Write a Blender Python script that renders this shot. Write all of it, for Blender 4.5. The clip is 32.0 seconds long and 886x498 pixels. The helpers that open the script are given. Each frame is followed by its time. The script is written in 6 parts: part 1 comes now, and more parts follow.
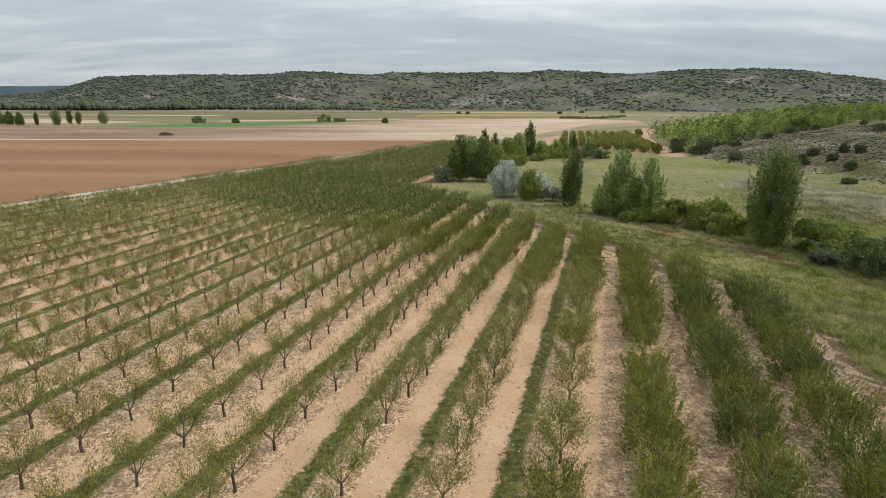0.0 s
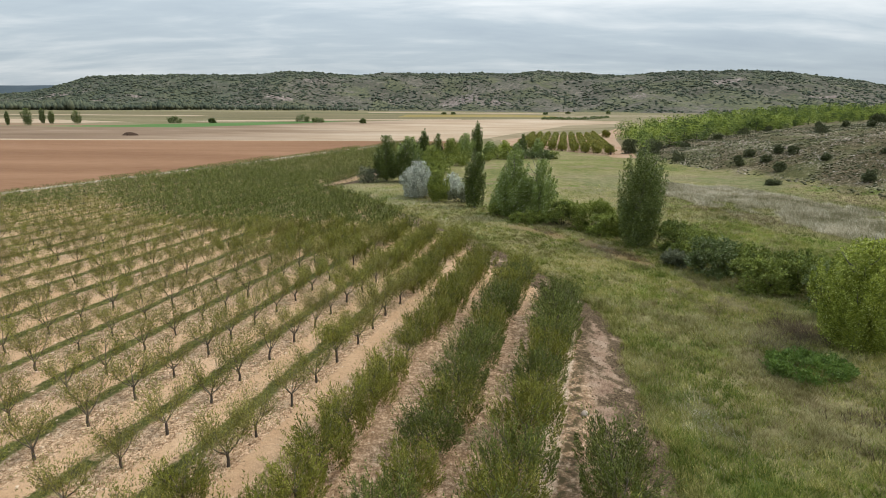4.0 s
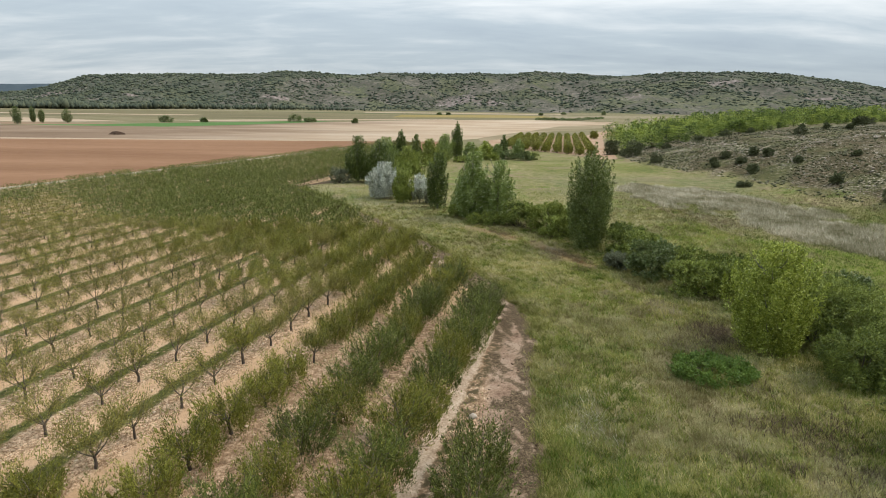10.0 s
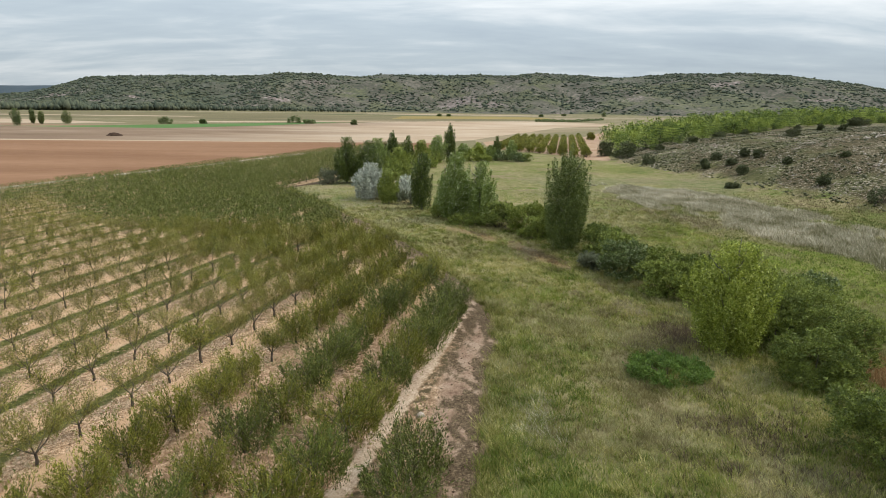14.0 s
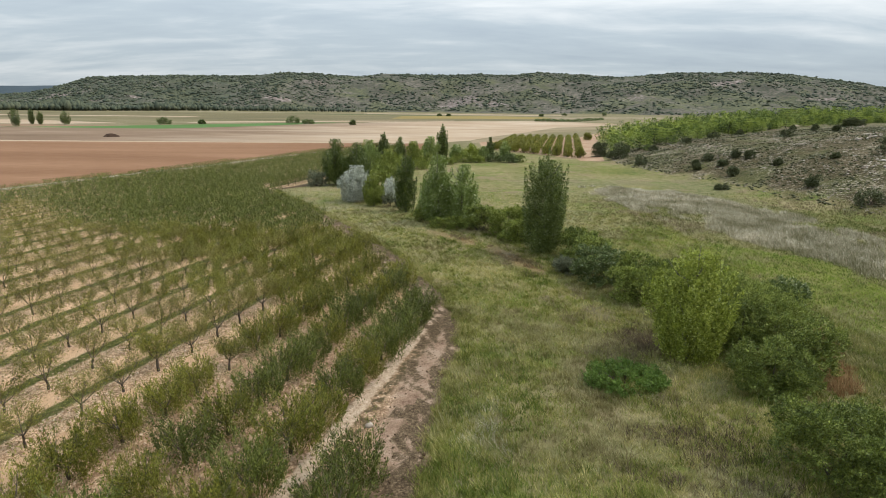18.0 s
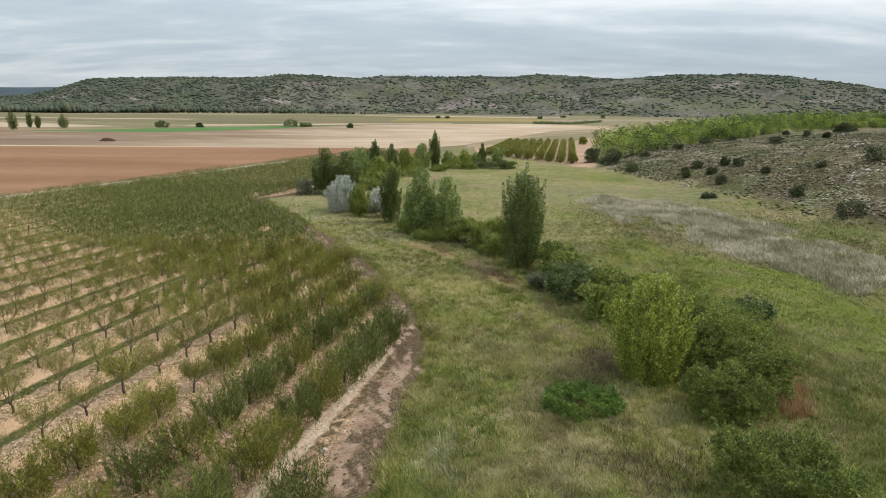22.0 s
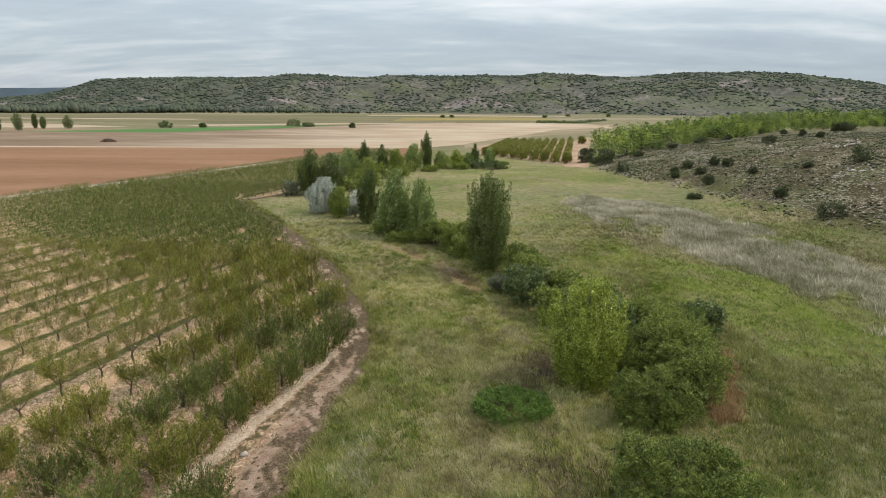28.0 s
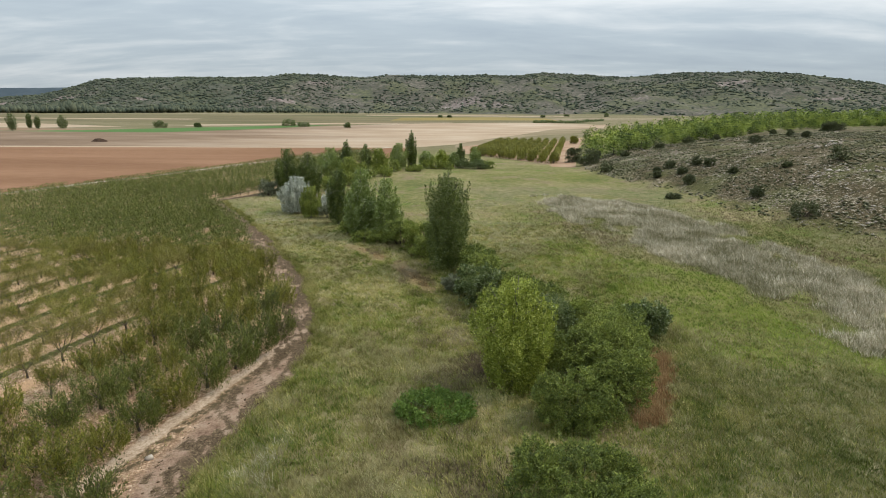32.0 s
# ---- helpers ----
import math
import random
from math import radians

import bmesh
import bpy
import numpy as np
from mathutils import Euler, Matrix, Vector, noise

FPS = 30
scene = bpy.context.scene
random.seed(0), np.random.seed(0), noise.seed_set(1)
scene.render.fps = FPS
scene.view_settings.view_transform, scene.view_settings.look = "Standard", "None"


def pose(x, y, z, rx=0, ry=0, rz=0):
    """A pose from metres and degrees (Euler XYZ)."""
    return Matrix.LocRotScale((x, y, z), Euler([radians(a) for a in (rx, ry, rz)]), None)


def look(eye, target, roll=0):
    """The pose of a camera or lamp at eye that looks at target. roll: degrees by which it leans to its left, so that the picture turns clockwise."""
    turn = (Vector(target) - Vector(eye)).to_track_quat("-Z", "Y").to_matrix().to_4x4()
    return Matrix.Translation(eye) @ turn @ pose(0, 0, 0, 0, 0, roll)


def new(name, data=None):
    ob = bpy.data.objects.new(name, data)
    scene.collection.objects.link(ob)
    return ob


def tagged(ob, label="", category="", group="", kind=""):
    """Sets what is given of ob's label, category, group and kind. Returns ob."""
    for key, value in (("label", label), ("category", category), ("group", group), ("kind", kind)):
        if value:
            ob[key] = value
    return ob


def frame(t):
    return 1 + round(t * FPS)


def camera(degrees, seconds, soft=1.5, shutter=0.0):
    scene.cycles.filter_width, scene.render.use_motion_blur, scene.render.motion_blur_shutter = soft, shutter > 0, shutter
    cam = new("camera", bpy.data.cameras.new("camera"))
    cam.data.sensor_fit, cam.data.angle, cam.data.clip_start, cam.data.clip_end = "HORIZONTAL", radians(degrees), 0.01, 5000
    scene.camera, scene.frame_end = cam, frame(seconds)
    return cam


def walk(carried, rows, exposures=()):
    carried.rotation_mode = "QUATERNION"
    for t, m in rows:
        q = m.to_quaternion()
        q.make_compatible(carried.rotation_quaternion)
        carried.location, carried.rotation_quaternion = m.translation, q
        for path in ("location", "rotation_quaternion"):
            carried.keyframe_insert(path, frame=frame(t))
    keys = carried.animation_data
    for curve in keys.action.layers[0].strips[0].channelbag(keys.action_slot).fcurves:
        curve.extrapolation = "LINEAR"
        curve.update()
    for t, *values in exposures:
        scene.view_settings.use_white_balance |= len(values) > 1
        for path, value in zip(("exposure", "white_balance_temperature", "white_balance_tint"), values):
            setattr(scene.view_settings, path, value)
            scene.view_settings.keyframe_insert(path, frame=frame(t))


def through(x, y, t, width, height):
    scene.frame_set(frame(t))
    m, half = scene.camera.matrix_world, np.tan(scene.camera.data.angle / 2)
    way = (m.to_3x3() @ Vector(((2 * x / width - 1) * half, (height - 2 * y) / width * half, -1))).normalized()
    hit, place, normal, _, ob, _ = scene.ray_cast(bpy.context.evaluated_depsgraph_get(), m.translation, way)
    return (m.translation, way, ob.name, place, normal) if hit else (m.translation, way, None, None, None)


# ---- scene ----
cam = camera(77.8, 32.0, soft=0.95)
PATH = [
    (0, (0.745, -0.791, 17.631), (0.7, 1.144, 17.126), 0.4),
    (0.5, (4.162, -0.699, 17.711), (4.119, 1.235, 17.205), 0.4),
    (1, (7.668, -0.598, 17.781), (7.627, 1.337, 17.274), 0.5),
    (1.5, (10.925, -0.434, 17.798), (10.888, 1.5, 17.291), 0.5),
    (2, (13.365, -0.3, 17.757), (13.335, 1.635, 17.251), 0.5),
    (2.5, (14.726, -0.276, 17.747), (14.7, 1.659, 17.242), 0.5),
    (4.5, (18.126, -0.254, 17.768), (18.1, 1.681, 17.266), 0.6),
    (5, (19.137, -0.223, 17.776), (19.112, 1.713, 17.274), 0.7),
    (5.5, (20.091, -0.191, 17.792), (20.068, 1.745, 17.29), 0.8),
    (6, (20.837, -0.193, 17.824), (20.817, 1.743, 17.321), 0.8),
    (6.5, (21.174, -0.165, 17.836), (21.155, 1.771, 17.333), 0.8),
    (7, (21.535, -0.212, 17.87), (21.515, 1.723, 17.367), 0.8),
    (7.5, (21.86, -0.208, 17.895), (21.84, 1.727, 17.39), 0.8),
    (8, (22.237, -0.237, 17.914), (22.217, 1.699, 17.411), 0.8),
    (8.5, (22.618, -0.203, 17.936), (22.598, 1.733, 17.433), 0.8),
    (9, (22.982, -0.113, 17.924), (22.963, 1.823, 17.422), 0.8),
    (9.5, (23.369, -0.101, 17.942), (23.349, 1.835, 17.44), 0.8),
    (10, (23.768, -0.123, 17.952), (23.748, 1.813, 17.45), 0.8),
    (10.5, (24.158, -0.162, 17.925), (24.138, 1.774, 17.423), 0.8),
    (11, (24.535, -0.189, 17.906), (24.514, 1.747, 17.405), 0.8),
    (11.5, (24.994, -0.216, 17.928), (24.972, 1.72, 17.428), 0.8),
    (12, (25.398, -0.232, 17.933), (25.375, 1.705, 17.434), 0.8),
    (12.5, (25.817, -0.266, 17.949), (25.793, 1.671, 17.45), 0.8),
    (13, (26.191, -0.283, 17.958), (26.167, 1.653, 17.459), 0.8),
    (13.5, (26.592, -0.263, 17.906), (26.567, 1.675, 17.41), 0.8),
    (14, (26.997, -0.285, 17.938), (26.97, 1.652, 17.441), 0.8),
    (14.5, (27.408, -0.3, 17.96), (27.38, 1.637, 17.463), 0.8),
    (16.5, (28.982, -0.101, 18.014), (28.95, 1.836, 17.516), 0.7),
    (17, (29.372, -0.061, 18.156), (29.339, 1.875, 17.658), 0.7),
    (17.5, (29.8, -0.068, 18.344), (29.766, 1.869, 17.846), 0.7),
    (18, (30.167, 0.015, 18.55), (30.133, 1.951, 18.051), 0.7),
    (18.5, (30.569, -0.03, 18.695), (30.534, 1.907, 18.197), 0.7),
    (19, (31.029, -0.036, 18.899), (30.993, 1.9, 18.4), 0.7),
    (19.5, (31.386, -0.059, 19.076), (31.35, 1.878, 18.577), 0.7),
    (20, (31.676, -0.04, 19.278), (31.641, 1.897, 18.779), 0.7),
    (20.5, (32.064, -0.126, 19.504), (32.028, 1.811, 19.006), 0.7),
    (21, (32.385, -0.146, 19.75), (32.349, 1.791, 19.254), 0.7),
    (21.5, (32.692, -0.148, 20.072), (32.657, 1.789, 19.576), 0.7),
    (22, (33.007, -0.152, 20.385), (32.972, 1.786, 19.89), 0.7),
    (22.5, (33.292, -0.211, 20.731), (33.258, 1.727, 20.237), 0.7),
    (23, (33.673, -0.219, 20.825), (33.638, 1.718, 20.33), 0.8),
    (23.5, (34.03, -0.191, 20.818), (33.995, 1.747, 20.323), 0.7),
    (24, (34.329, -0.223, 20.855), (34.294, 1.715, 20.358), 0.7),
    (24.5, (34.672, -0.227, 20.884), (34.636, 1.709, 20.387), 0.7),
    (25, (35.142, -0.191, 20.867), (35.105, 1.745, 20.37), 0.7),
    (25.5, (35.627, -0.145, 20.82), (35.59, 1.791, 20.322), 0.7),
    (27.5, (37.84, -0.194, 20.943), (37.781, 1.742, 20.444), 0.5),
    (28, (38.482, -0.176, 20.95), (38.42, 1.76, 20.451), 0.5),
    (28.5, (39.108, -0.138, 20.911), (39.047, 1.798, 20.413), 0.6),
    (29, (39.777, -0.179, 20.94), (39.716, 1.757, 20.442), 0.6),
    (29.5, (40.497, -0.225, 20.896), (40.436, 1.711, 20.397), 0.5),
    (30, (41.217, -0.207, 20.915), (41.155, 1.729, 20.416), 0.5),
    (30.5, (41.961, -0.139, 20.893), (41.9, 1.796, 20.394), 0.5),
    (31, (42.691, 0.003, 20.899), (42.629, 1.939, 20.399), 0.5),
    (31.5, (43.408, 0.188, 20.876), (43.346, 2.123, 20.376), 0.5),
    (32, (44.039, 0.587, 20.859), (43.974, 2.523, 20.36), 0.5),
]
walk(cam, [(t, look(eye, target, roll)) for t, eye, target, roll in PATH], ((0, -0.14), (2, -0.08), (6, 0.0), (25, 0.0), (29, -0.06), (32, -0.09)))

# ---- world and sun ----
SUN_EL, SUN_AZ = 50.0, 80.0   # degrees above the horizon; degrees from +y towards +x
world = bpy.data.worlds.new("sky")
scene.world = world
world.use_nodes = True
wn, wl = world.node_tree.nodes, world.node_tree.links
wn.clear()


def wnode(kind, **values):
    n = wn.new(kind)
    for k, v in values.items():
        if k in n.inputs:
            n.inputs[k].default_value = v
    return n


def wmath(op, a, b=0.0):
    n = wn.new("ShaderNodeMath")
    n.operation = op
    for i, v in enumerate((a, b)):
        if isinstance(v, (int, float)):
            n.inputs[i].default_value = v
        else:
            wl.new(v, n.inputs[i])
    return n.outputs[0]


sky = wn.new("ShaderNodeTexSky")
sky.sky_type, sky.sun_disc = "NISHITA", False
sky.sun_elevation, sky.sun_rotation = radians(SUN_EL), radians(SUN_AZ)
coord = wn.new("ShaderNodeTexCoord")
sep = wn.new("ShaderNodeSeparateXYZ")
wl.new(coord.outputs["Generated"], sep.inputs[0])
up = wmath("MAXIMUM", sep.outputs[2], 0.0)
lift = wmath("ADD", up, 0.15)
comb = wn.new("ShaderNodeCombineXYZ")
wl.new(wmath("DIVIDE", sep.outputs[0], lift), comb.inputs[0])
wl.new(wmath("DIVIDE", sep.outputs[1], lift), comb.inputs[1])


def cloud_noise(scale, detail, rough, shift):
    m = wn.new("ShaderNodeMapping")
    m.inputs["Location"].default_value = (shift, shift * 0.7, shift)
    m.inputs["Rotation"].default_value = (0, 0, radians(8))
    m.inputs["Scale"].default_value = (0.55, 1.25, 1.0)
    wl.new(comb.outputs[0], m.inputs["Vector"])
    n = wnode("ShaderNodeTexNoise", Scale=scale, Detail=detail, Roughness=rough, Distortion=0.4)
    wl.new(m.outputs[0], n.inputs["Vector"])
    return n.outputs["Fac"]


ramp = wn.new("ShaderNodeValToRGB")
ramp.color_ramp.elements[0].position, ramp.color_ramp.elements[0].color = 0.31, (3.85, 4.6, 5.4, 1)
ramp.color_ramp.elements[1].position, ramp.color_ramp.elements[1].color = 0.66, (8.3, 8.7, 8.9, 1)
mid = ramp.color_ramp.elements.new(0.49)
mid.color = (5.15, 5.95, 6.55, 1)
mixn = wmath("ADD", wmath("MULTIPLY", cloud_noise(0.55, 5.0, 0.55, 3.1), 0.68), wmath("MULTIPLY", cloud_noise(2.0, 6.0, 0.6, 9.4), 0.32))
wl.new(mixn, ramp.inputs["Fac"])
cover = wn.new("ShaderNodeMix")
cover.data_type = "RGBA"
cover.inputs["Factor"].default_value = 0.93
wl.new(sky.outputs[0], cover.inputs["A"])
wl.new(ramp.outputs[0], cover.inputs["B"])
zen = wn.new("ShaderNodeVectorMath")
zen.operation = "SCALE"
wl.new(cover.outputs["Result"], zen.inputs[0])
wl.new(wmath("ADD", wmath("MULTIPLY", up, 1.9), 0.86), zen.inputs["Scale"])
bg = wnode("ShaderNodeBackground", Strength=0.1)
wl.new(zen.outputs[0], bg.inputs["Color"])
wl.new(bg.outputs[0], wn.new("ShaderNodeOutputWorld").inputs[0])

sun = new("sun", bpy.data.lights.new("sun", "SUN"))
sun.data.energy, sun.data.angle, sun.data.color = 2.3, radians(14), (1.0, 0.92, 0.76)
az, el = radians(SUN_AZ), radians(SUN_EL)
sun.matrix_world = look((0, 0, 200), (-math.sin(az) * math.cos(el), -math.cos(az) * math.cos(el), 200 - math.sin(el)))

# ---- materials ----


class Mat:
    """A node material under construction; sockets are chained by small calls."""

    def __init__(self, name, rough=0.9, spec=0.2):
        self.m = bpy.data.materials.new(name)
        self.m.use_nodes = True
        self.n, self.l = self.m.node_tree.nodes, self.m.node_tree.links
        self.b = self.n["Principled BSDF"]
        self.b.inputs["Roughness"].default_value = rough
        self.b.inputs["Specular IOR Level"].default_value = spec
        self.geo = self.n.new("ShaderNodeNewGeometry")
        self.pos = self.geo.outputs["Position"]

    def put(self, node, key, v):
        if isinstance(v, bpy.types.NodeSocket):
            self.l.new(v, node.inputs[key])
        else:
            node.inputs[key].default_value = v

    def math(self, op, a, b=0.0, c=0.0):
        n = self.n.new("ShaderNodeMath")
        n.operation = op
        for i, v in enumerate((a, b, c)):
            self.put(n, i, v)
        return n.outputs[0]

    def noise(self, scale, detail=4.0, rough=0.55, stretch=None, out="Fac"):
        n = self.n.new("ShaderNodeTexNoise")
        n.inputs["Scale"].default_value, n.inputs["Detail"].default_value, n.inputs["Roughness"].default_value = scale, detail, rough
        v = self.pos
        if stretch:
            k = self.n.new("ShaderNodeMapping")
            k.inputs["Scale"].default_value = stretch[:3]
            if len(stretch) > 3:
                k.inputs["Rotation"].default_value = (0, 0, radians(stretch[3]))
            self.l.new(v, k.inputs["Vector"])
            v = k.outputs[0]
        self.l.new(v, n.inputs["Vector"])
        return n.outputs[out]

    def step(self, v, lo, hi):
        n = self.n.new("ShaderNodeMapRange")
        n.interpolation_type = "SMOOTHSTEP"
        self.put(n, "Value", v)
        n.inputs["From Min"].default_value, n.inputs["From Max"].default_value = lo, hi
        return n.outputs[0]

    def ramp(self, fac, *stops):
        n = self.n.new("ShaderNodeValToRGB")
        e = n.color_ramp.elements
        while len(e) < len(stops):
            e.new(0.5)
        for i, (p, c) in enumerate(stops):
            e[i].position, e[i].color = p, (*c, 1)
        self.l.new(fac, n.inputs["Fac"])
        return n.outputs[0]

    def mix(self, fac, a, b):
        n = self.n.new("ShaderNodeMix")
        n.data_type = "RGBA"
        self.put(n, "Factor", fac)
        for key, v in (("A", a), ("B", b)):
            if isinstance(v, tuple):
                n.inputs[6 if key == "A" else 7].default_value = (*v, 1)
            else:
                self.l.new(v, n.inputs[6 if key == "A" else 7])
        return n.outputs[2]

    def attr(self, name):
        n = self.n.new("ShaderNodeAttribute")
        n.attribute_name = name
        return n.outputs["Fac"]

    def island(self):
        return self.geo.outputs["Random Per Island"]

    def objrand(self):
        return self.n.new("ShaderNodeObjectInfo").outputs["Random"]

    def bump(self, h, strength, dist):
        n = self.n.new("ShaderNodeBump")
        n.inputs["Strength"].default_value, n.inputs["Distance"].default_value = strength, dist
        self.l.new(h, n.inputs["Height"])
        self.l.new(n.outputs[0], self.b.inputs["Normal"])

    def done(self, colour, through=0.0):
        self.l.new(colour, self.b.inputs["Base Color"])
        if through:
            t = self.n.new("ShaderNodeBsdfTranslucent")
            self.l.new(colour, t.inputs["Color"])
            m = self.n.new("ShaderNodeMixShader")
            m.inputs[0].default_value = through
            self.l.new(self.b.outputs[0], m.inputs[1])
            self.l.new(t.outputs[0], m.inputs[2])
            self.l.new(m.outputs[0], self.n["Material Output"].inputs["Surface"])
        return self.m


TH = math.atan(0.272)                     # heading of the orchard rows, from +y towards +x
CT, ST = math.cos(TH), math.sin(TH)
ROW, SPACE, P0 = 4.75, 3.15, -9.8        # row distance, tree distance, offset of one row


def leaf_mat(name, dark, mid, light, rough=0.55, through=0.16, spec=0.3, under=None, share=0.12, scale=1.5):
    m = Mat(name, rough, spec)
    big = m.noise(scale, 4)
    f = m.math("ADD", m.math("MULTIPLY", m.island(), 0.38), m.math("ADD", m.math("MULTIPLY", big, 0.7), m.math("MULTIPLY", m.objrand(), 0.14)))
    f = m.math("SUBTRACT", f, 0.1)
    c = m.ramp(f, (0.2, dark), (0.55, mid), (0.92, light))
    if under:
        turn = m.math("FRACT", m.math("MULTIPLY", m.island(), 37.0))
        c = m.mix(m.step(turn, 1 - share, 1.02 - share), c, under)
    return m.done(c, through)


LEAF_POPLAR = leaf_mat("poplar_leaves", (0.040, 0.055, 0.012), (0.120, 0.155, 0.034), (0.350, 0.385, 0.120), 0.38, 0.20, under=(0.50, 0.53, 0.32), share=0.04)
LEAF_PALE = leaf_mat("pale_poplar_leaves", (0.100, 0.138, 0.029), (0.228, 0.288, 0.070), (0.470, 0.520, 0.175), 0.45, 0.26, under=(0.58, 0.61, 0.37), share=0.11)
LEAF_SILVER = leaf_mat("silver_leaves", (0.17, 0.19, 0.13), (0.38, 0.40, 0.33), (0.66, 0.67, 0.58), under=(0.80, 0.80, 0.70), share=0.25)
LEAF_BRIGHT = leaf_mat("bright_leaves", (0.060, 0.086, 0.010), (0.310, 0.352, 0.048), (0.780, 0.800, 0.200), through=0.20, under=(0.62, 0.65, 0.22), share=0.10)
LEAF_YELLOW = leaf_mat("yellowing_leaves", (0.105, 0.142, 0.022), (0.225, 0.265, 0.048), (0.40, 0.41, 0.09), through=0.28, under=(0.50, 0.48, 0.16), share=0.10)
LEAF_BUSH = leaf_mat("bush_leaves", (0.050, 0.070, 0.015), (0.205, 0.245, 0.045), (0.53, 0.55, 0.112), through=0.09, under=(0.38, 0.40, 0.11), share=0.06, scale=0.85)
LEAF_GREEN = leaf_mat("deep_green_leaves", (0.044, 0.062, 0.012), (0.160, 0.196, 0.037), (0.44, 0.47, 0.092), through=0.09, scale=0.85)
LEAF_DARK = leaf_mat("dark_bush_leaves", (0.048, 0.074, 0.022), (0.132, 0.166, 0.048), (0.300, 0.335, 0.130), under=(0.40, 0.44, 0.28), share=0.08)
LEAF_OAK = leaf_mat("holm_oak_leaves", (0.048, 0.058, 0.024), (0.104, 0.116, 0.050), (0.205, 0.215, 0.100))
LEAF_NETTLE = leaf_mat("nettle_leaves", (0.061, 0.109, 0.017), (0.132, 0.203, 0.034), (0.266, 0.342, 0.078))
pn = Mat("pine_needles", 0.6, 0.25)
pf = pn.math("ADD", pn.math("MULTIPLY", pn.noise(0.20, 2, 0.4), 0.93), pn.math("MULTIPLY", pn.island(), 0.09))
LEAF_PINE = pn.done(pn.ramp(pf, (0.36, (0.045, 0.072, 0.012)), (0.48, (0.126, 0.176, 0.029)), (0.63, (0.310, 0.370, 0.066))), 0.22)
LEAF_ALMOND = leaf_mat("almond_leaves", (0.056, 0.061, 0.009), (0.186, 0.187, 0.026), (0.455, 0.425, 0.080), through=0.20, scale=1.1)
# darker copy of the almond leaves: shading of dense, distant rows put into colour
LEAF_ALMOND_SHADED = leaf_mat("shaded_almond_leaves", (0.038, 0.050, 0.009), (0.122, 0.142, 0.024), (0.300, 0.316, 0.066), through=0.12, scale=1.1)
LEAF_ALMOND_DRY = leaf_mat("drying_almond_leaves", (0.102, 0.096, 0.018), (0.205, 0.190, 0.037), (0.400, 0.352, 0.100))
LEAF_THYME = leaf_mat("thyme_leaves", (0.042, 0.045, 0.016), (0.088, 0.087, 0.034), (0.165, 0.152, 0.068))
LEAF_SCRUB = leaf_mat("grey_scrub_leaves", (0.090, 0.099, 0.057), (0.165, 0.177, 0.102), (0.270, 0.277, 0.173))

bk = Mat("bark", 0.95)
BARK = bk.done(bk.ramp(bk.noise(9, 5, 0.6, (1, 1, 0.3)), (0.3, (0.050, 0.040, 0.032)), (0.7, (0.125, 0.10, 0.082))))
bk = Mat("twig_bark", 0.95)
TWIG = bk.done(bk.ramp(bk.noise(4, 3), (0.3, (0.085, 0.068, 0.048)), (0.7, (0.21, 0.175, 0.13))))
bk = Mat("grey_bark", 0.95)
BARK_GREY = bk.done(bk.ramp(bk.noise(6, 5, 0.6, (1, 1, 0.3)), (0.3, (0.10, 0.09, 0.075)), (0.7, (0.26, 0.24, 0.21))))


def grass_mat(name, *stops):
    m = Mat(name, 0.8, 0.15)
    f = m.math("ADD", m.math("MULTIPLY", m.island(), 0.16), m.math("ADD", m.math("MULTIPLY", m.noise(0.22, 6, 0.65), 0.30), m.math("MULTIPLY", m.noise(1.1, 4, 0.65), 0.24)))
    f = m.math("ADD", f, m.math("MULTIPLY", m.attr("tone"), 0.34))
    e = [0.36 + 0.36 * i / (len(stops) - 1) for i in range(len(stops))]
    return m.done(m.ramp(f, *zip(e, stops)), 0.18)


GRASS = grass_mat("meadow_grass", (0.088, 0.127, 0.018), (0.172, 0.214, 0.035), (0.282, 0.286, 0.070), (0.420, 0.366, 0.135), (0.590, 0.514, 0.246))
GRASS_OLIVE = grass_mat("olive_grass", (0.098, 0.112, 0.021), (0.178, 0.182, 0.042), (0.290, 0.262, 0.083), (0.440, 0.380, 0.164))
GRASS_DRY = grass_mat("dry_grass", (0.185, 0.156, 0.062), (0.300, 0.266, 0.123), (0.460, 0.425, 0.230))
GRASS_LUSH = grass_mat("lush_grass", (0.128, 0.190, 0.028), (0.218, 0.288, 0.048), (0.355, 0.385, 0.090))
GRASS_RUST = grass_mat("rust_brown_plants", (0.22, 0.132, 0.060), (0.38, 0.235, 0.112), (0.52, 0.37, 0.20))
GRASS_WITHERED = grass_mat("withered_grass", (0.120, 0.092, 0.046), (0.195, 0.152, 0.082), (0.300, 0.240, 0.145), (0.42, 0.35, 0.235))
DEAD = grass_mat("dead_bramble", (0.068, 0.048, 0.030), (0.118, 0.086, 0.056), (0.225, 0.170, 0.112))
GRASS_ROUGH = grass_mat("rough_grass", (0.090, 0.112, 0.026), (0.154, 0.172, 0.048), (0.225, 0.222, 0.077), (0.310, 0.276, 0.123), (0.41, 0.365, 0.201))
REED = grass_mat("grey_reeds", (0.175, 0.170, 0.085), (0.310, 0.275, 0.175), (0.510, 0.455, 0.335), (0.78, 0.71, 0.57))


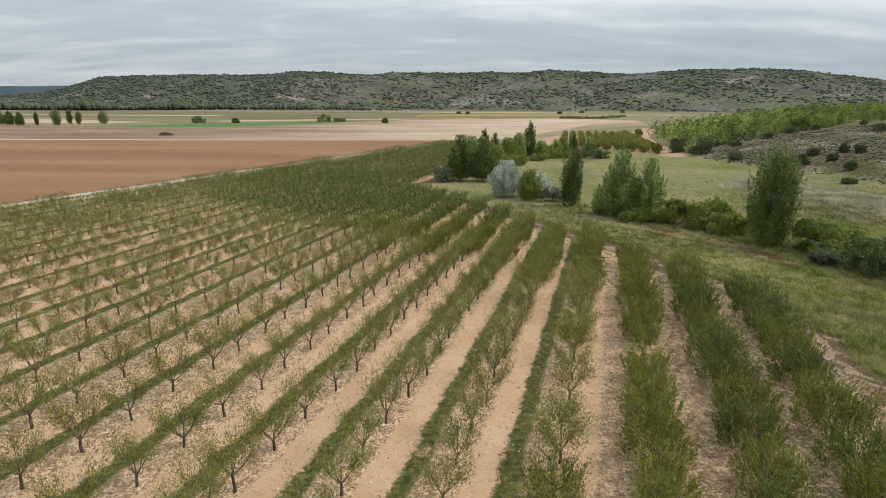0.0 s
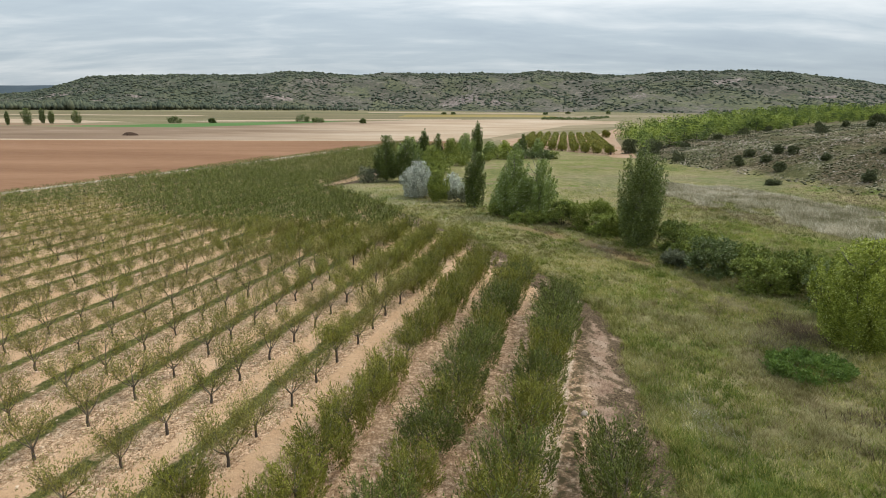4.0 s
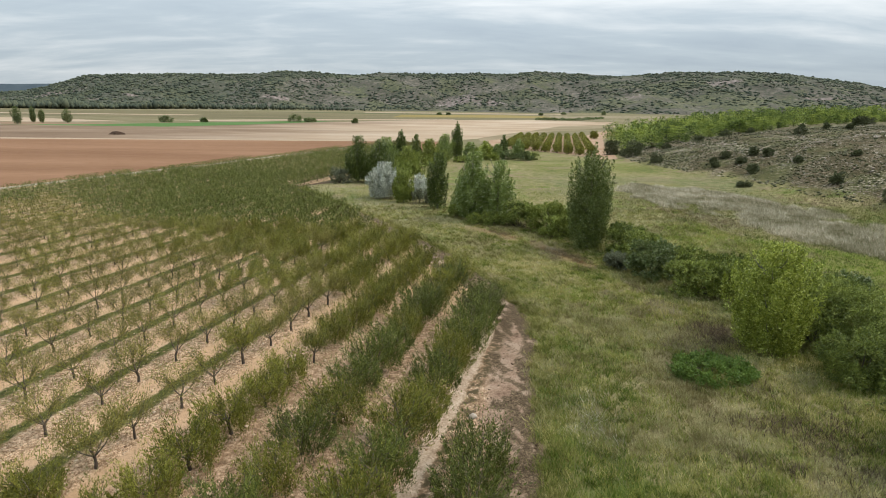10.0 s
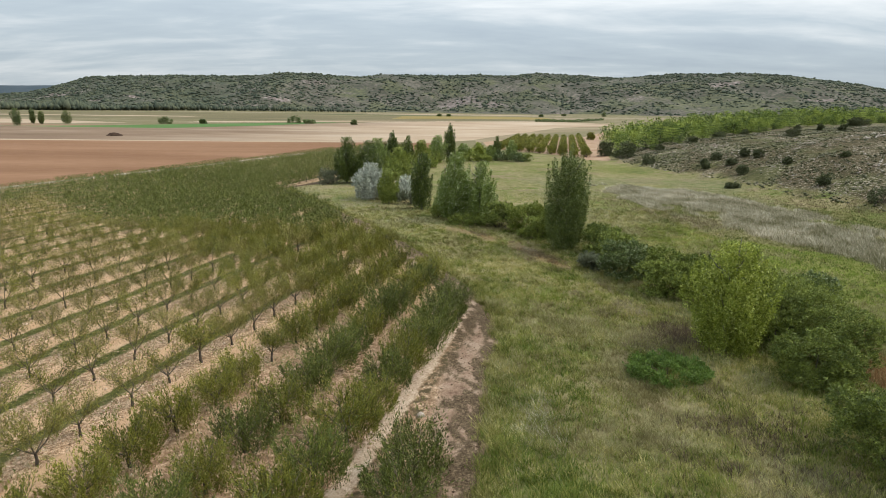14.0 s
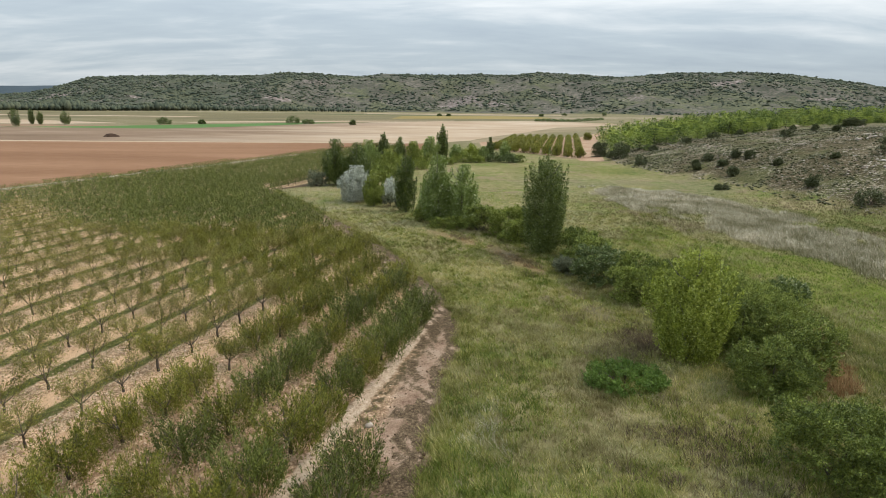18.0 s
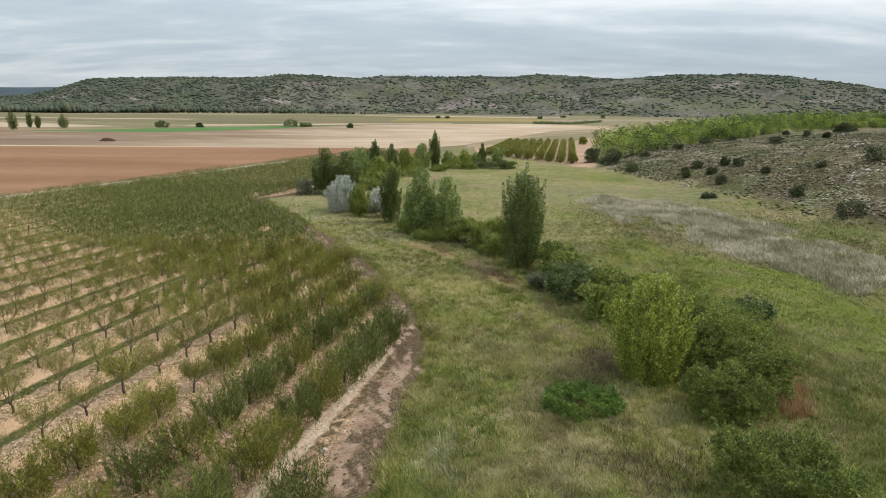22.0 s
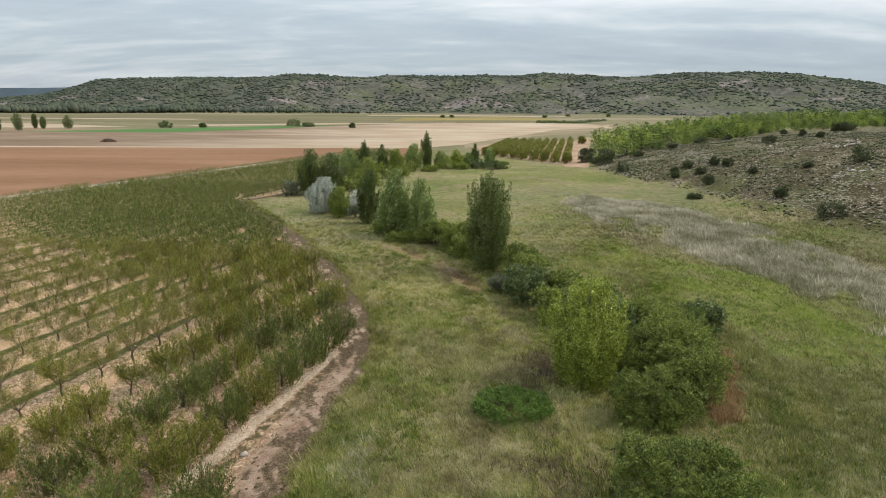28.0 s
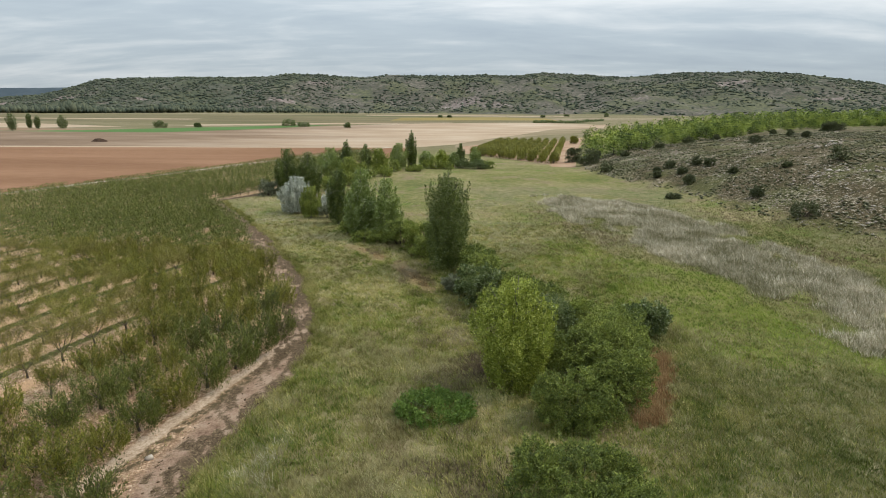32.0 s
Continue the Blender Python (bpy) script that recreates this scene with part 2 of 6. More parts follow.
# the open ground: meadow, dry reeds, lush green band, rocky hillside
g = Mat("meadow_ground", 0.95, 0.1)
n1, n2, n3 = g.noise(0.05, 5), g.noise(0.6, 5, 0.6), g.noise(5.0, 4, 0.65)
nn = g.math("ADD", g.math("MULTIPLY", n1, 0.4), g.math("ADD", g.math("MULTIPLY", n2, 0.35), g.math("MULTIPLY", n3, 0.25)))
meadow = g.ramp(nn, (0.38, (0.095, 0.112, 0.034)), (0.46, (0.159, 0.159, 0.054)), (0.53, (0.232, 0.201, 0.089)), (0.62, (0.329, 0.264, 0.152)))
meadow = g.mix(g.math("MULTIPLY", g.step(g.noise(0.085, 6, 0.65), 0.53, 0.62), 0.75), meadow, g.ramp(n3, (0.35, (0.180, 0.128, 0.074)), (0.65, (0.310, 0.232, 0.150))))
meadow = g.mix(g.math("MULTIPLY", g.step(g.noise(0.11, 6, 0.65, (1.0, 1.3, 1.0)), 0.54, 0.64), 0.8), meadow, g.ramp(n3, (0.35, (0.092, 0.132, 0.024)), (0.65, (0.172, 0.212, 0.050))))
lush = g.ramp(nn, (0.34, (0.080, 0.102, 0.020)), (0.48, (0.140, 0.152, 0.032)), (0.6, (0.195, 0.190, 0.054)))
reed = g.ramp(g.math("ADD", g.math("MULTIPLY", g.noise(0.9, 5, 0.65, (2.210, 0.680, 0.850)), 0.65), g.math("MULTIPLY", n1, 0.35)), (0.38, (0.135, 0.122, 0.053)), (0.5, (0.270, 0.235, 0.135)), (0.60, (0.47, 0.415, 0.30)))
rust = g.ramp(n3, (0.35, (0.165, 0.100, 0.050)), (0.65, (0.31, 0.205, 0.110)))
bare = g.ramp(n3, (0.3, (0.16, 0.12, 0.075)), (0.7, (0.28, 0.215, 0.14)))
stones = g.step(g.math("ADD", g.math("MULTIPLY", g.noise(2.0, 8, 0.78, (0.6, 1.0, 1.0)), 0.78), g.math("MULTIPLY", g.noise(0.10, 4), 0.22)), 0.549, 0.566)
scrub = g.ramp(g.math("ADD", g.math("MULTIPLY", n2, 0.5), g.math("MULTIPLY", g.noise(1.870, 4.250, 0.595), 0.5)), (0.38, (0.042, 0.037, 0.016)), (0.48, (0.075, 0.061, 0.029)), (0.58, (0.124, 0.094, 0.053)), (0.70, (0.205, 0.152, 0.098)))
scrub = g.mix(g.math("MULTIPLY", g.step(g.noise(0.07, 5, 0.6), 0.47, 0.60), 0.8), scrub, g.ramp(n2, (0.35, (0.056, 0.061, 0.020)), (0.65, (0.114, 0.112, 0.042))))
rocky = g.mix(stones, scrub, g.ramp(n3, (0.35, (0.24, 0.195, 0.135)), (0.65, (0.50, 0.43, 0.33))))
far = g.ramp(g.math("ADD", g.math("MULTIPLY", g.noise(0.006, 4, 0.5, (0.255, 1.360, 0.850)), 0.7), g.math("MULTIPLY", n1, 0.3)), (0.36, (0.115, 0.112, 0.050)), (0.5, (0.185, 0.158, 0.084)), (0.62, (0.281, 0.221, 0.146)))
col = g.mix(g.attr("lush"), meadow, lush)
rough = g.ramp(g.math("ADD", g.math("MULTIPLY", n2, 0.5), g.math("MULTIPLY", n3, 0.5)), (0.38, (0.096, 0.100, 0.042)), (0.50, (0.165, 0.158, 0.074)), (0.62, (0.255, 0.226, 0.128)))
col = g.mix(g.math("MULTIPLY", g.attr("rough"), 0.8), col, rough)
col = g.mix(g.math("MULTIPLY", g.attr("reed"), 0.75), col, reed)
col = g.mix(g.attr("rust"), col, rust)
col = g.mix(g.attr("bare"), col, bare)
col = g.mix(g.attr("rock"), col, rocky)
col = g.mix(g.attr("far"), col, far)
g.bump(g.math("ADD", n2, g.math("MULTIPLY", n3, 0.5)), 1.0, 0.45)
GROUND = g.done(col)

# orchard floor: tree line in stony soil, bare wheel strip, weed strip; bare headland along the edge
o = Mat("orchard_soil", 0.95, 0.1)
px = o.n.new("ShaderNodeVectorMath")
px.operation = "DOT_PRODUCT"
o.l.new(o.pos, px.inputs[0])
px.inputs[1].default_value = (CT, -ST, 0)
wob = o.math("MULTIPLY", o.math("SUBTRACT", o.noise(0.35, 3), 0.5), 1.0)
wob2 = o.math("MULTIPLY", o.math("SUBTRACT", o.noise(3.0, 4, 0.7), 0.5), 0.7)
pp = o.math("ADD", px.outputs["Value"], o.math("ADD", wob, wob2))
fr = o.math("FLOORED_MODULO", o.math("SUBTRACT", pp, P0), ROW)
tan_m = o.math("MULTIPLY", o.step(fr, 0.25, 0.6), o.math("SUBTRACT", 1.0, o.step(fr, 1.75, 2.1)))
weed_m = o.math("MULTIPLY", o.step(fr, 1.85, 2.15), o.math("SUBTRACT", 1.0, o.step(fr, 2.85, 3.25)))
weed_m = o.math("MULTIPLY", weed_m, o.math("MULTIPLY", o.step(o.noise(0.8, 5, 0.6), 0.26, 0.42), o.math("SUBTRACT", 1.0, o.step(px.outputs["Value"], -3.0, 2.5))))
fine, grit, blot = o.noise(7.0, 5, 0.7), o.noise(16.0, 3, 0.7), o.noise(0.22, 4)
stony = o.ramp(o.math("ADD", o.math("MULTIPLY", fine, 0.6), o.math("MULTIPLY", grit, 0.4)), (0.415, (0.170, 0.092, 0.048)), (0.48, (0.480, 0.296, 0.172)), (0.555, (0.810, 0.588, 0.402)))
pale = o.ramp(o.math("ADD", o.math("MULTIPLY", fine, 0.35), o.math("MULTIPLY", blot, 0.65)), (0.32, (0.515, 0.318, 0.182)), (0.5, (0.615, 0.400, 0.246)), (0.7, (0.700, 0.485, 0.322)))
weeds = o.ramp(o.noise(2.960, 3.600, 0.462), (0.32, (0.052, 0.058, 0.016)), (0.5, (0.098, 0.102, 0.028)), (0.7, (0.178, 0.158, 0.060)))
litter = o.step(o.noise(1.5, 8, 0.8), 0.48, 0.56)
stony = o.mix(o.math("MULTIPLY", litter, 0.55), stony, (0.165, 0.098, 0.050))
pale = o.mix(o.math("MULTIPLY", o.step(o.noise(3.4, 8, 0.8), 0.53, 0.62), 0.45), pale, (0.235, 0.152, 0.096))
c1 = o.mix(tan_m, stony, pale)
shed = o.ramp(o.math("ADD", o.math("MULTIPLY", fine, 0.5), o.math("MULTIPLY", o.noise(1.8, 6, 0.75), 0.5)), (0.39, (0.145, 0.088, 0.050)), (0.50, (0.350, 0.222, 0.136)), (0.60, (0.700, 0.500, 0.345)))
c1 = o.mix(o.math("MULTIPLY", o.step(px.outputs["Value"], -1.0, 7.0), o.attr("near")), c1, shed)
c1 = o.mix(weed_m, c1, weeds)
spread = o.math("MULTIPLY", o.step(o.noise(1.4, 8, 0.75), 0.46, 0.56), o.attr("weedy"))
c1 = o.mix(o.math("MULTIPLY", spread, 0.85), c1, o.ramp(o.noise(2.2, 5, 0.7), (0.35, (0.070, 0.068, 0.020)), (0.55, (0.130, 0.118, 0.040)), (0.68, (0.30, 0.25, 0.13))))
head = o.ramp(o.math("ADD", o.math("MULTIPLY", fine, 0.5), o.math("MULTIPLY", o.noise(0.740, 3.600, 0.396), 0.5)), (0.36, (0.170, 0.104, 0.070)), (0.46, (0.305, 0.200, 0.138)), (0.62, (0.410, 0.296, 0.215)))
matted = o.ramp(o.noise(6.0, 6, 0.75), (0.38, (0.058, 0.038, 0.023)), (0.50, (0.112, 0.078, 0.046)), (0.62, (0.235, 0.168, 0.105)))
wheel = o.math("MULTIPLY", o.step(pp, 14.6, 14.9), o.math("SUBTRACT", 1.0, o.step(pp, 15.6, 15.9)))
edge = o.math("ADD", o.attr("edge"), o.math("MULTIPLY", wob2, 2.6))
hm = o.math("SUBTRACT", 1.0, o.step(edge, 2.6, 3.6))
c1 = o.mix(hm, c1, head)
verge = o.math("MULTIPLY", o.step(pp, 15.7, 16.0), o.math("SUBTRACT", 1.0, o.step(pp, 16.5, 16.9)))
c1 = o.mix(o.math("MULTIPLY", o.math("MULTIPLY", verge, o.step(o.noise(1.1, 5, 0.7), 0.42, 0.56)), o.attr("near")), c1, (0.105, 0.080, 0.042))
chalk = o.ramp(o.math("ADD", o.math("MULTIPLY", fine, 0.5), o.math("MULTIPLY", o.noise(2.2, 6, 0.75), 0.5)), (0.38, (0.30, 0.205, 0.138)), (0.48, (0.52, 0.385, 0.275)), (0.62, (0.70, 0.560, 0.430)))
c1 = o.mix(o.math("MULTIPLY", wheel, o.attr("near")), c1, chalk)
c1 = o.mix(o.step(o.math("ADD", o.attr("mat"), o.math("MULTIPLY", o.math("SUBTRACT", o.math("ADD", o.math("MULTIPLY", o.noise(3.0, 6, 0.75), 0.6), o.math("MULTIPLY", o.noise(12.0, 5, 0.75), 0.4)), 0.5), 2.2)), 0.38, 0.60), c1, matted)
# dark olive edge: shadow under the long meadow grass, painted into the soil
rim = o.math("SUBTRACT", 1.0, o.step(edge, -0.6, 0.7))
c1 = o.mix(rim, c1, (0.12, 0.095, 0.045))
o.bump(o.math("ADD", fine, grit), 0.8, 0.10)
ORCHARD = o.done(c1)


def field_mat(name, a, b, c, stretch, scale=0.02, fine_scale=0.6):
    m = Mat(name, 0.95, 0.1)
    f = m.math("ADD", m.math("MULTIPLY", m.noise(scale, 5, 0.55, stretch), 0.7), m.math("MULTIPLY", m.noise(fine_scale, 4, 0.6, stretch), 0.3))
    m.bump(m.noise(fine_scale * 2, 4), 0.5, 0.3)
    return m.done(m.ramp(f, (0.34, a), (0.5, b), (0.66, c)))


def plain_mat():
    """Fallow soil that turns to pale stubble towards the east."""
    m = Mat("fallow_to_stubble", 0.95, 0.1)
    sx = m.n.new("ShaderNodeSeparateXYZ")
    m.l.new(m.pos, sx.inputs[0])
    east = m.math("ADD", sx.outputs[0], m.math("MULTIPLY", m.math("SUBTRACT", m.noise(0.012, 4, 0.6, (0.5, 1.2, 1)), 0.5), 220.0))
    t = m.step(east, -190.0, 30.0)
    a = m.ramp(m.noise(0.022, 7, 0.66, (0.42, 1.0, 1, -5)), (0.34, (0.158, 0.102, 0.064)), (0.5, (0.212, 0.143, 0.094)), (0.66, (0.272, 0.194, 0.132)))
    b = m.ramp(m.noise(0.022, 7, 0.66, (0.42, 1.0, 1, -5)), (0.34, (0.315, 0.218, 0.140)), (0.5, (0.405, 0.300, 0.206)), (0.66, (0.490, 0.390, 0.290)))
    m.bump(m.noise(1.2, 4), 0.5, 0.3)
    return m.done(m.mix(t, a, b))


PLOUGHED = field_mat("ploughed_red_soil", (0.176, 0.088, 0.045), (0.232, 0.123, 0.067), (0.300, 0.170, 0.100), (0.25, 1.4, 1, -7))
STUBBLE = field_mat("pale_stubble", (0.323, 0.229, 0.146), (0.390, 0.289, 0.199), (0.450, 0.352, 0.262), (0.25, 1.2, 1, -7))
TAN = field_mat("tan_fallow_soil", (0.203, 0.124, 0.074), (0.255, 0.169, 0.105), (0.323, 0.225, 0.150), (0.2, 1.2, 1, -5))
CROP = field_mat("green_crop", (0.064, 0.124, 0.034), (0.086, 0.158, 0.045), (0.112, 0.184, 0.064), (0.225, 0.900, 0.750))
PALE_TAN = plain_mat()
YELLOW = field_mat("yellow_stubble", (0.195, 0.150, 0.053), (0.255, 0.191, 0.064), (0.300, 0.225, 0.098), (0.150, 0.975, 0.750))
OLIVE = field_mat("olive_pasture", (0.108, 0.092, 0.048), (0.155, 0.130, 0.068), (0.225, 0.186, 0.100), (0.12, 1.5, 1, -4), 0.03)
BANK = field_mat("rough_bank", (0.180, 0.140, 0.080), (0.255, 0.200, 0.122), (0.345, 0.275, 0.180), (0.3, 1.0, 1, 40))
TRACK = field_mat("pale_track", (0.36, 0.30, 0.22), (0.44, 0.375, 0.29), (0.54, 0.475, 0.39), (0.750, 0.750, 0.750), 0.2, 3.0)
CLAY = field_mat("orange_clay_path", (0.285, 0.169, 0.101), (0.375, 0.247, 0.161), (0.435, 0.315, 0.225), (0.750, 0.750, 0.750), 0.15, 2.0)
HEAP = field_mat("dark_manure", (0.035, 0.022, 0.015), (0.060, 0.036, 0.024), (0.10, 0.065, 0.045), (1, 1, 1), 0.5, 3.0)

f = Mat("hill_scrub", 0.95, 0.1)
hn = f.math("ADD", f.math("MULTIPLY", f.noise(0.012, 5, 0.6), 0.5), f.math("MULTIPLY", f.noise(0.06, 6, 0.7), 0.5))
hc = f.ramp(hn, (0.40, (0.072, 0.066, 0.050)), (0.50, (0.118, 0.102, 0.080)), (0.60, (0.190, 0.158, 0.134)))
olive = f.ramp(f.noise(0.05, 6, 0.7), (0.38, (0.074, 0.082, 0.042)), (0.62, (0.150, 0.148, 0.070)))
hc = f.mix(f.math("MULTIPLY", f.step(f.noise(0.009, 5, 0.6), 0.46, 0.58), 0.75), hc, olive)
thick = f.step(f.math("ADD", f.noise(0.13, 7, 0.72), f.math("MULTIPLY", f.attr("dense"), 0.10)), 0.53, 0.58)
hc = f.mix(f.math("MULTIPLY", thick, 0.8), hc, f.ramp(f.noise(0.3, 3), (0.35, (0.040, 0.050, 0.036)), (0.65, (0.072, 0.082, 0.052))))
bared = f.step(f.math("ADD", f.math("MULTIPLY", f.attr("scar"), 0.55), f.math("MULTIPLY", f.noise(0.07, 7, 0.75), 0.8)), 0.62, 0.74)
hc = f.mix(bared, hc, f.ramp(f.noise(0.12, 6, 0.7), (0.36, (0.110, 0.086, 0.075)), (0.52, (0.190, 0.152, 0.134)), (0.66, (0.36, 0.31, 0.275))))
HILL = f.done(hc)
f = Mat("hill_bushes", 0.95, 0.1)
HILL_BUSH = f.done(f.ramp(f.math("ADD", f.math("MULTIPLY", f.island(), 0.6), f.math("MULTIPLY", f.noise(0.01, 3), 0.4)), (0.3, (0.058, 0.070, 0.052)), (0.55, (0.084, 0.097, 0.066)), (0.8, (0.118, 0.126, 0.080))))
# blue-grey of aerial haze put into the base colour of the distant hill
FAR_HAZE = field_mat("distant_haze", (0.044, 0.060, 0.074), (0.058, 0.076, 0.090), (0.078, 0.096, 0.106), (1, 1, 1), 0.004, 0.03)
r = Mat("limestone", 0.9, 0.2)
ROCK = r.done(r.ramp(r.math("ADD", r.math("MULTIPLY", r.island(), 0.5), r.math("MULTIPLY", r.noise(3, 5), 0.5)), (0.3, (0.24, 0.190, 0.145)), (0.6, (0.40, 0.335, 0.27)), (0.8, (0.58, 0.52, 0.44))))
r = Mat("clods", 0.95, 0.1)
CLOD = r.done(r.ramp(r.island(), (0.1, (0.075, 0.048, 0.028)), (0.7, (0.14, 0.092, 0.055)), (1.0, (0.27, 0.185, 0.125))))
r = Mat("pebbles", 0.9, 0.2)
PEBBLE = r.done(r.ramp(r.island(), (0.1, (0.24, 0.146, 0.086)), (0.5, (0.53, 0.372, 0.242)), (1.0, (0.79, 0.635, 0.475))))

# ---- geometry helpers ----
rng = np.random.default_rng(7)


def mesh_np(name, verts, faces, mat, smooth=False):
    verts, faces = np.asarray(verts, np.float32), np.asarray(faces, np.int32)
    me = bpy.data.meshes.new(name)
    k = faces.shape[1]
    me.vertices.add(len(verts))
    me.vertices.foreach_set("co", verts.ravel())
    me.loops.add(faces.size)
    me.loops.foreach_set("vertex_index", faces.ravel())
    me.polygons.add(len(faces))
    me.polygons.foreach_set("loop_start", np.arange(0, faces.size, k, dtype=np.int32))
    if smooth:
        me.polygons.foreach_set("use_smooth", np.ones(len(faces), bool))
    me.update(calc_edges=True)
    me.materials.append(mat)
    return me


def part(name, data, parent, label=""):
    ob = new(name, data)
    ob.parent = parent
    return tagged(ob, label)


def smooth_step(a, b, x):
    t = np.clip((x - a) / (b - a), 0, 1)
    return t * t * (3 - 2 * t)


def value_noise(x, y, seed=0):
    """Smooth value noise on arrays, about -1 to 1."""
    xi, yi = np.floor(x), np.floor(y)
    fx, fy = x - xi, y - yi
    fx, fy = fx * fx * (3 - 2 * fx), fy * fy * (3 - 2 * fy)

    def h(a, b):
        v = np.sin(a * 127.1 + b * 311.7 + seed * 74.7) * 43758.5453
        return 2 * (v - np.floor(v)) - 1
    return (h(xi, yi) * (1 - fx) + h(xi + 1, yi) * fx) * (1 - fy) + (h(xi, yi + 1) * (1 - fx) + h(xi + 1, yi + 1) * fx) * fy


def fbm(x, y, seed=0, octaves=4):
    s, a = 0, 1.0
    for i in range(octaves):
        s, a, x, y = s + a * value_noise(x, y, seed + i), a * 0.5, x * 2.03 + 5.2, y * 2.03 + 1.3
    return s


# ---- the lie of the land ----
FOOT_Y = [0, 60, 85, 103, 116, 145, 156, 175, 190, 222, 245, 330, 420, 560]
FOOT_X = [210, 140, 113, 103, 99.5, 96, 93, 88, 86, 90, 100, 124, 154, 200]


def hill_u(x, y):
    """Metres to the inside of the foot of the stony hillside."""
    u = x - np.interp(y, FOOT_Y, FOOT_X) + 1.2 * value_noise(x / 9, y / 9, 3)
    return 2.5 * np.logaddexp(0, u / 2.5)


def height(x, y):
    u = hill_u(x, y)
    top = np.interp(y, [0, 60, 116, 180, 215, 300, 420, 560], [20, 21, 21, 16.5, 14.5, 13.5, 9, 0.5])
    grade = np.interp(y, [0, 60, 116, 180, 215, 300, 420, 560], [0.4, 0.45, 0.5, 0.34, 0.28, 0.22, 0.12, 0.01])
    h = top * (1 - np.exp(-grade * u / top)) + 0.02 * np.clip(u - 60, 0, 60)
    h = h + smooth_step(2, 12, u) * (0.25 * fbm(x / 3.2, y / 3.2, 11, 3) + 0.5 * value_noise(x / 14, y / 14, 5))
    plain = 6.0 * np.clip((y - 450) / 900, 0, 1)
    meadow = smooth_step(30, 36, x) * (1 - smooth_step(80, 96, x)) * (1 - smooth_step(120, 200, y)) * 0.12 * value_noise(x / 4, y / 4, 8)
    return h + plain + meadow


EDGE_Y = [0, 23, 29, 36, 43, 46, 53, 60, 66, 73.5, 77, 88.5, 100, 121, 126, 135, 150, 185, 230, 257]
EDGE_X = [27.8, 28.4, 29.2, 30.0, 30.8, 30.7, 29.4, 26.0, 24.2, 19.9, 17.5, 11.8, 4.4, -10.2, -7, -2, 1, 7, 12, 8]
LEFT_Y = [0, 97, 117, 149, 168, 200, 257]
LEFT_X = [-123, -84, -76, -63.5, -55, -44, -21]


def edge_x(y):
    return np.interp(y, EDGE_Y, EDGE_X) + 0.5 * value_noise(np.asarray(y) / 1.3, np.asarray(y) * 0 + 0.5, 21) + 0.3 * value_noise(np.asarray(y) / 5.0, np.asarray(y) * 0, 22)


def left_x(y):
    return np.interp(y, LEFT_Y, LEFT_X)


def grid_faces(nx, ny):
    i = np.arange(nx - 1)[None, :] + nx * np.arange(ny - 1)[:, None]
    return np.stack([i, i + 1, i + nx + 1, i + nx], -1).reshape(-1, 4)


def lines(lo, core_lo, core_hi, hi, step, grow):
    out = list(np.arange(core_lo, core_hi + step, step))
    d, v = step, core_hi
    while v < hi:
        d *= grow
        v += d
        out.append(v)
    d, v = step, core_lo
    while v > lo:
        d *= grow
        v -= d
        out.insert(0, v)
    return np.array(out)


def attribute(me, name, values):
    a = me.attributes.new(name, "FLOAT", "POINT")
    a.data.foreach_set("value", np.asarray(values, np.float32).ravel())


def lush_mask(x, y):
    a = smooth_step(0.15, 0.55, 0.5 + 0.5 * fbm(x / 16, y / 16, 31, 3))
    y2 = y + 5.0 * fbm(x / 11, y / 11, 33, 3)
    x2 = x + 4.0 * fbm(x / 9, y / 9, 37, 3)
    lo = np.interp(y2, [38, 44, 50, 59, 64, 72, 78, 84], [68, 66, 65, 62, 60.5, 56, 54, 55])
    hi = np.interp(y2, [38, 43, 50, 56, 62, 70, 76, 82, 86], [84, 86, 85, 84.5, 82.5, 77.5, 70, 66, 58])
    band = smooth_step(-2.5, 2.5, x2 - lo) * smooth_step(-3.0, 2.0, hi - x2) * smooth_step(35, 43, y2) * (1 - smooth_step(80, 90, y2))
    near = np.exp(-(((x - 37) / 4.5) ** 2 + ((y - 30) / 6) ** 2)) + 0.5 * np.exp(-(((x - 38) / 4) ** 2 + ((y - 50) / 9) ** 2))
    back = 0.6 * np.exp(-(((y - 175) / 12) ** 2)) * smooth_step(40, 55, x) * (1 - smooth_step(80, 92, x))
    return np.clip(band * (0.85 + 0.5 * fbm(x / 5, y / 5, 39, 3)) + near * a + back * a, 0, 1)


def reed_mask(x, y):
    lo = np.interp(y, [42, 47, 57, 67, 80, 100, 115, 135], [84, 82.5, 83, 80, 73, 67, 63, 62])
    hi = np.interp(y, [42, 60, 66, 78, 100, 126, 138], [101, 98, 97, 96, 92, 84, 64])
    x2 = x + 2.5 * fbm(x / 6, y / 6, 45, 3)
    band = smooth_step(-2.5, 3.0, x2 - lo) * smooth_step(-3.0, 4.0, hi - x2) * np.interp(y, [40, 48, 60, 132, 142], [0.0, 0.7, 1, 1, 0])
    strip = 0.55 * smooth_step(72, 92, y) * (1 - smooth_step(122, 140, y)) * (1 - smooth_step(-6, 4, x - np.interp(y, [70, 90, 110, 140], [40, 25, 8, 0]))) * (0.8 + 0.8 * fbm(x / 4, y / 4, 47, 3))
    return np.clip(strip, 0, 1) + np.clip(1.25 * band * (0.74 + 1.0 * fbm(x / 5, y / 7, 41, 3)), 0, 1)


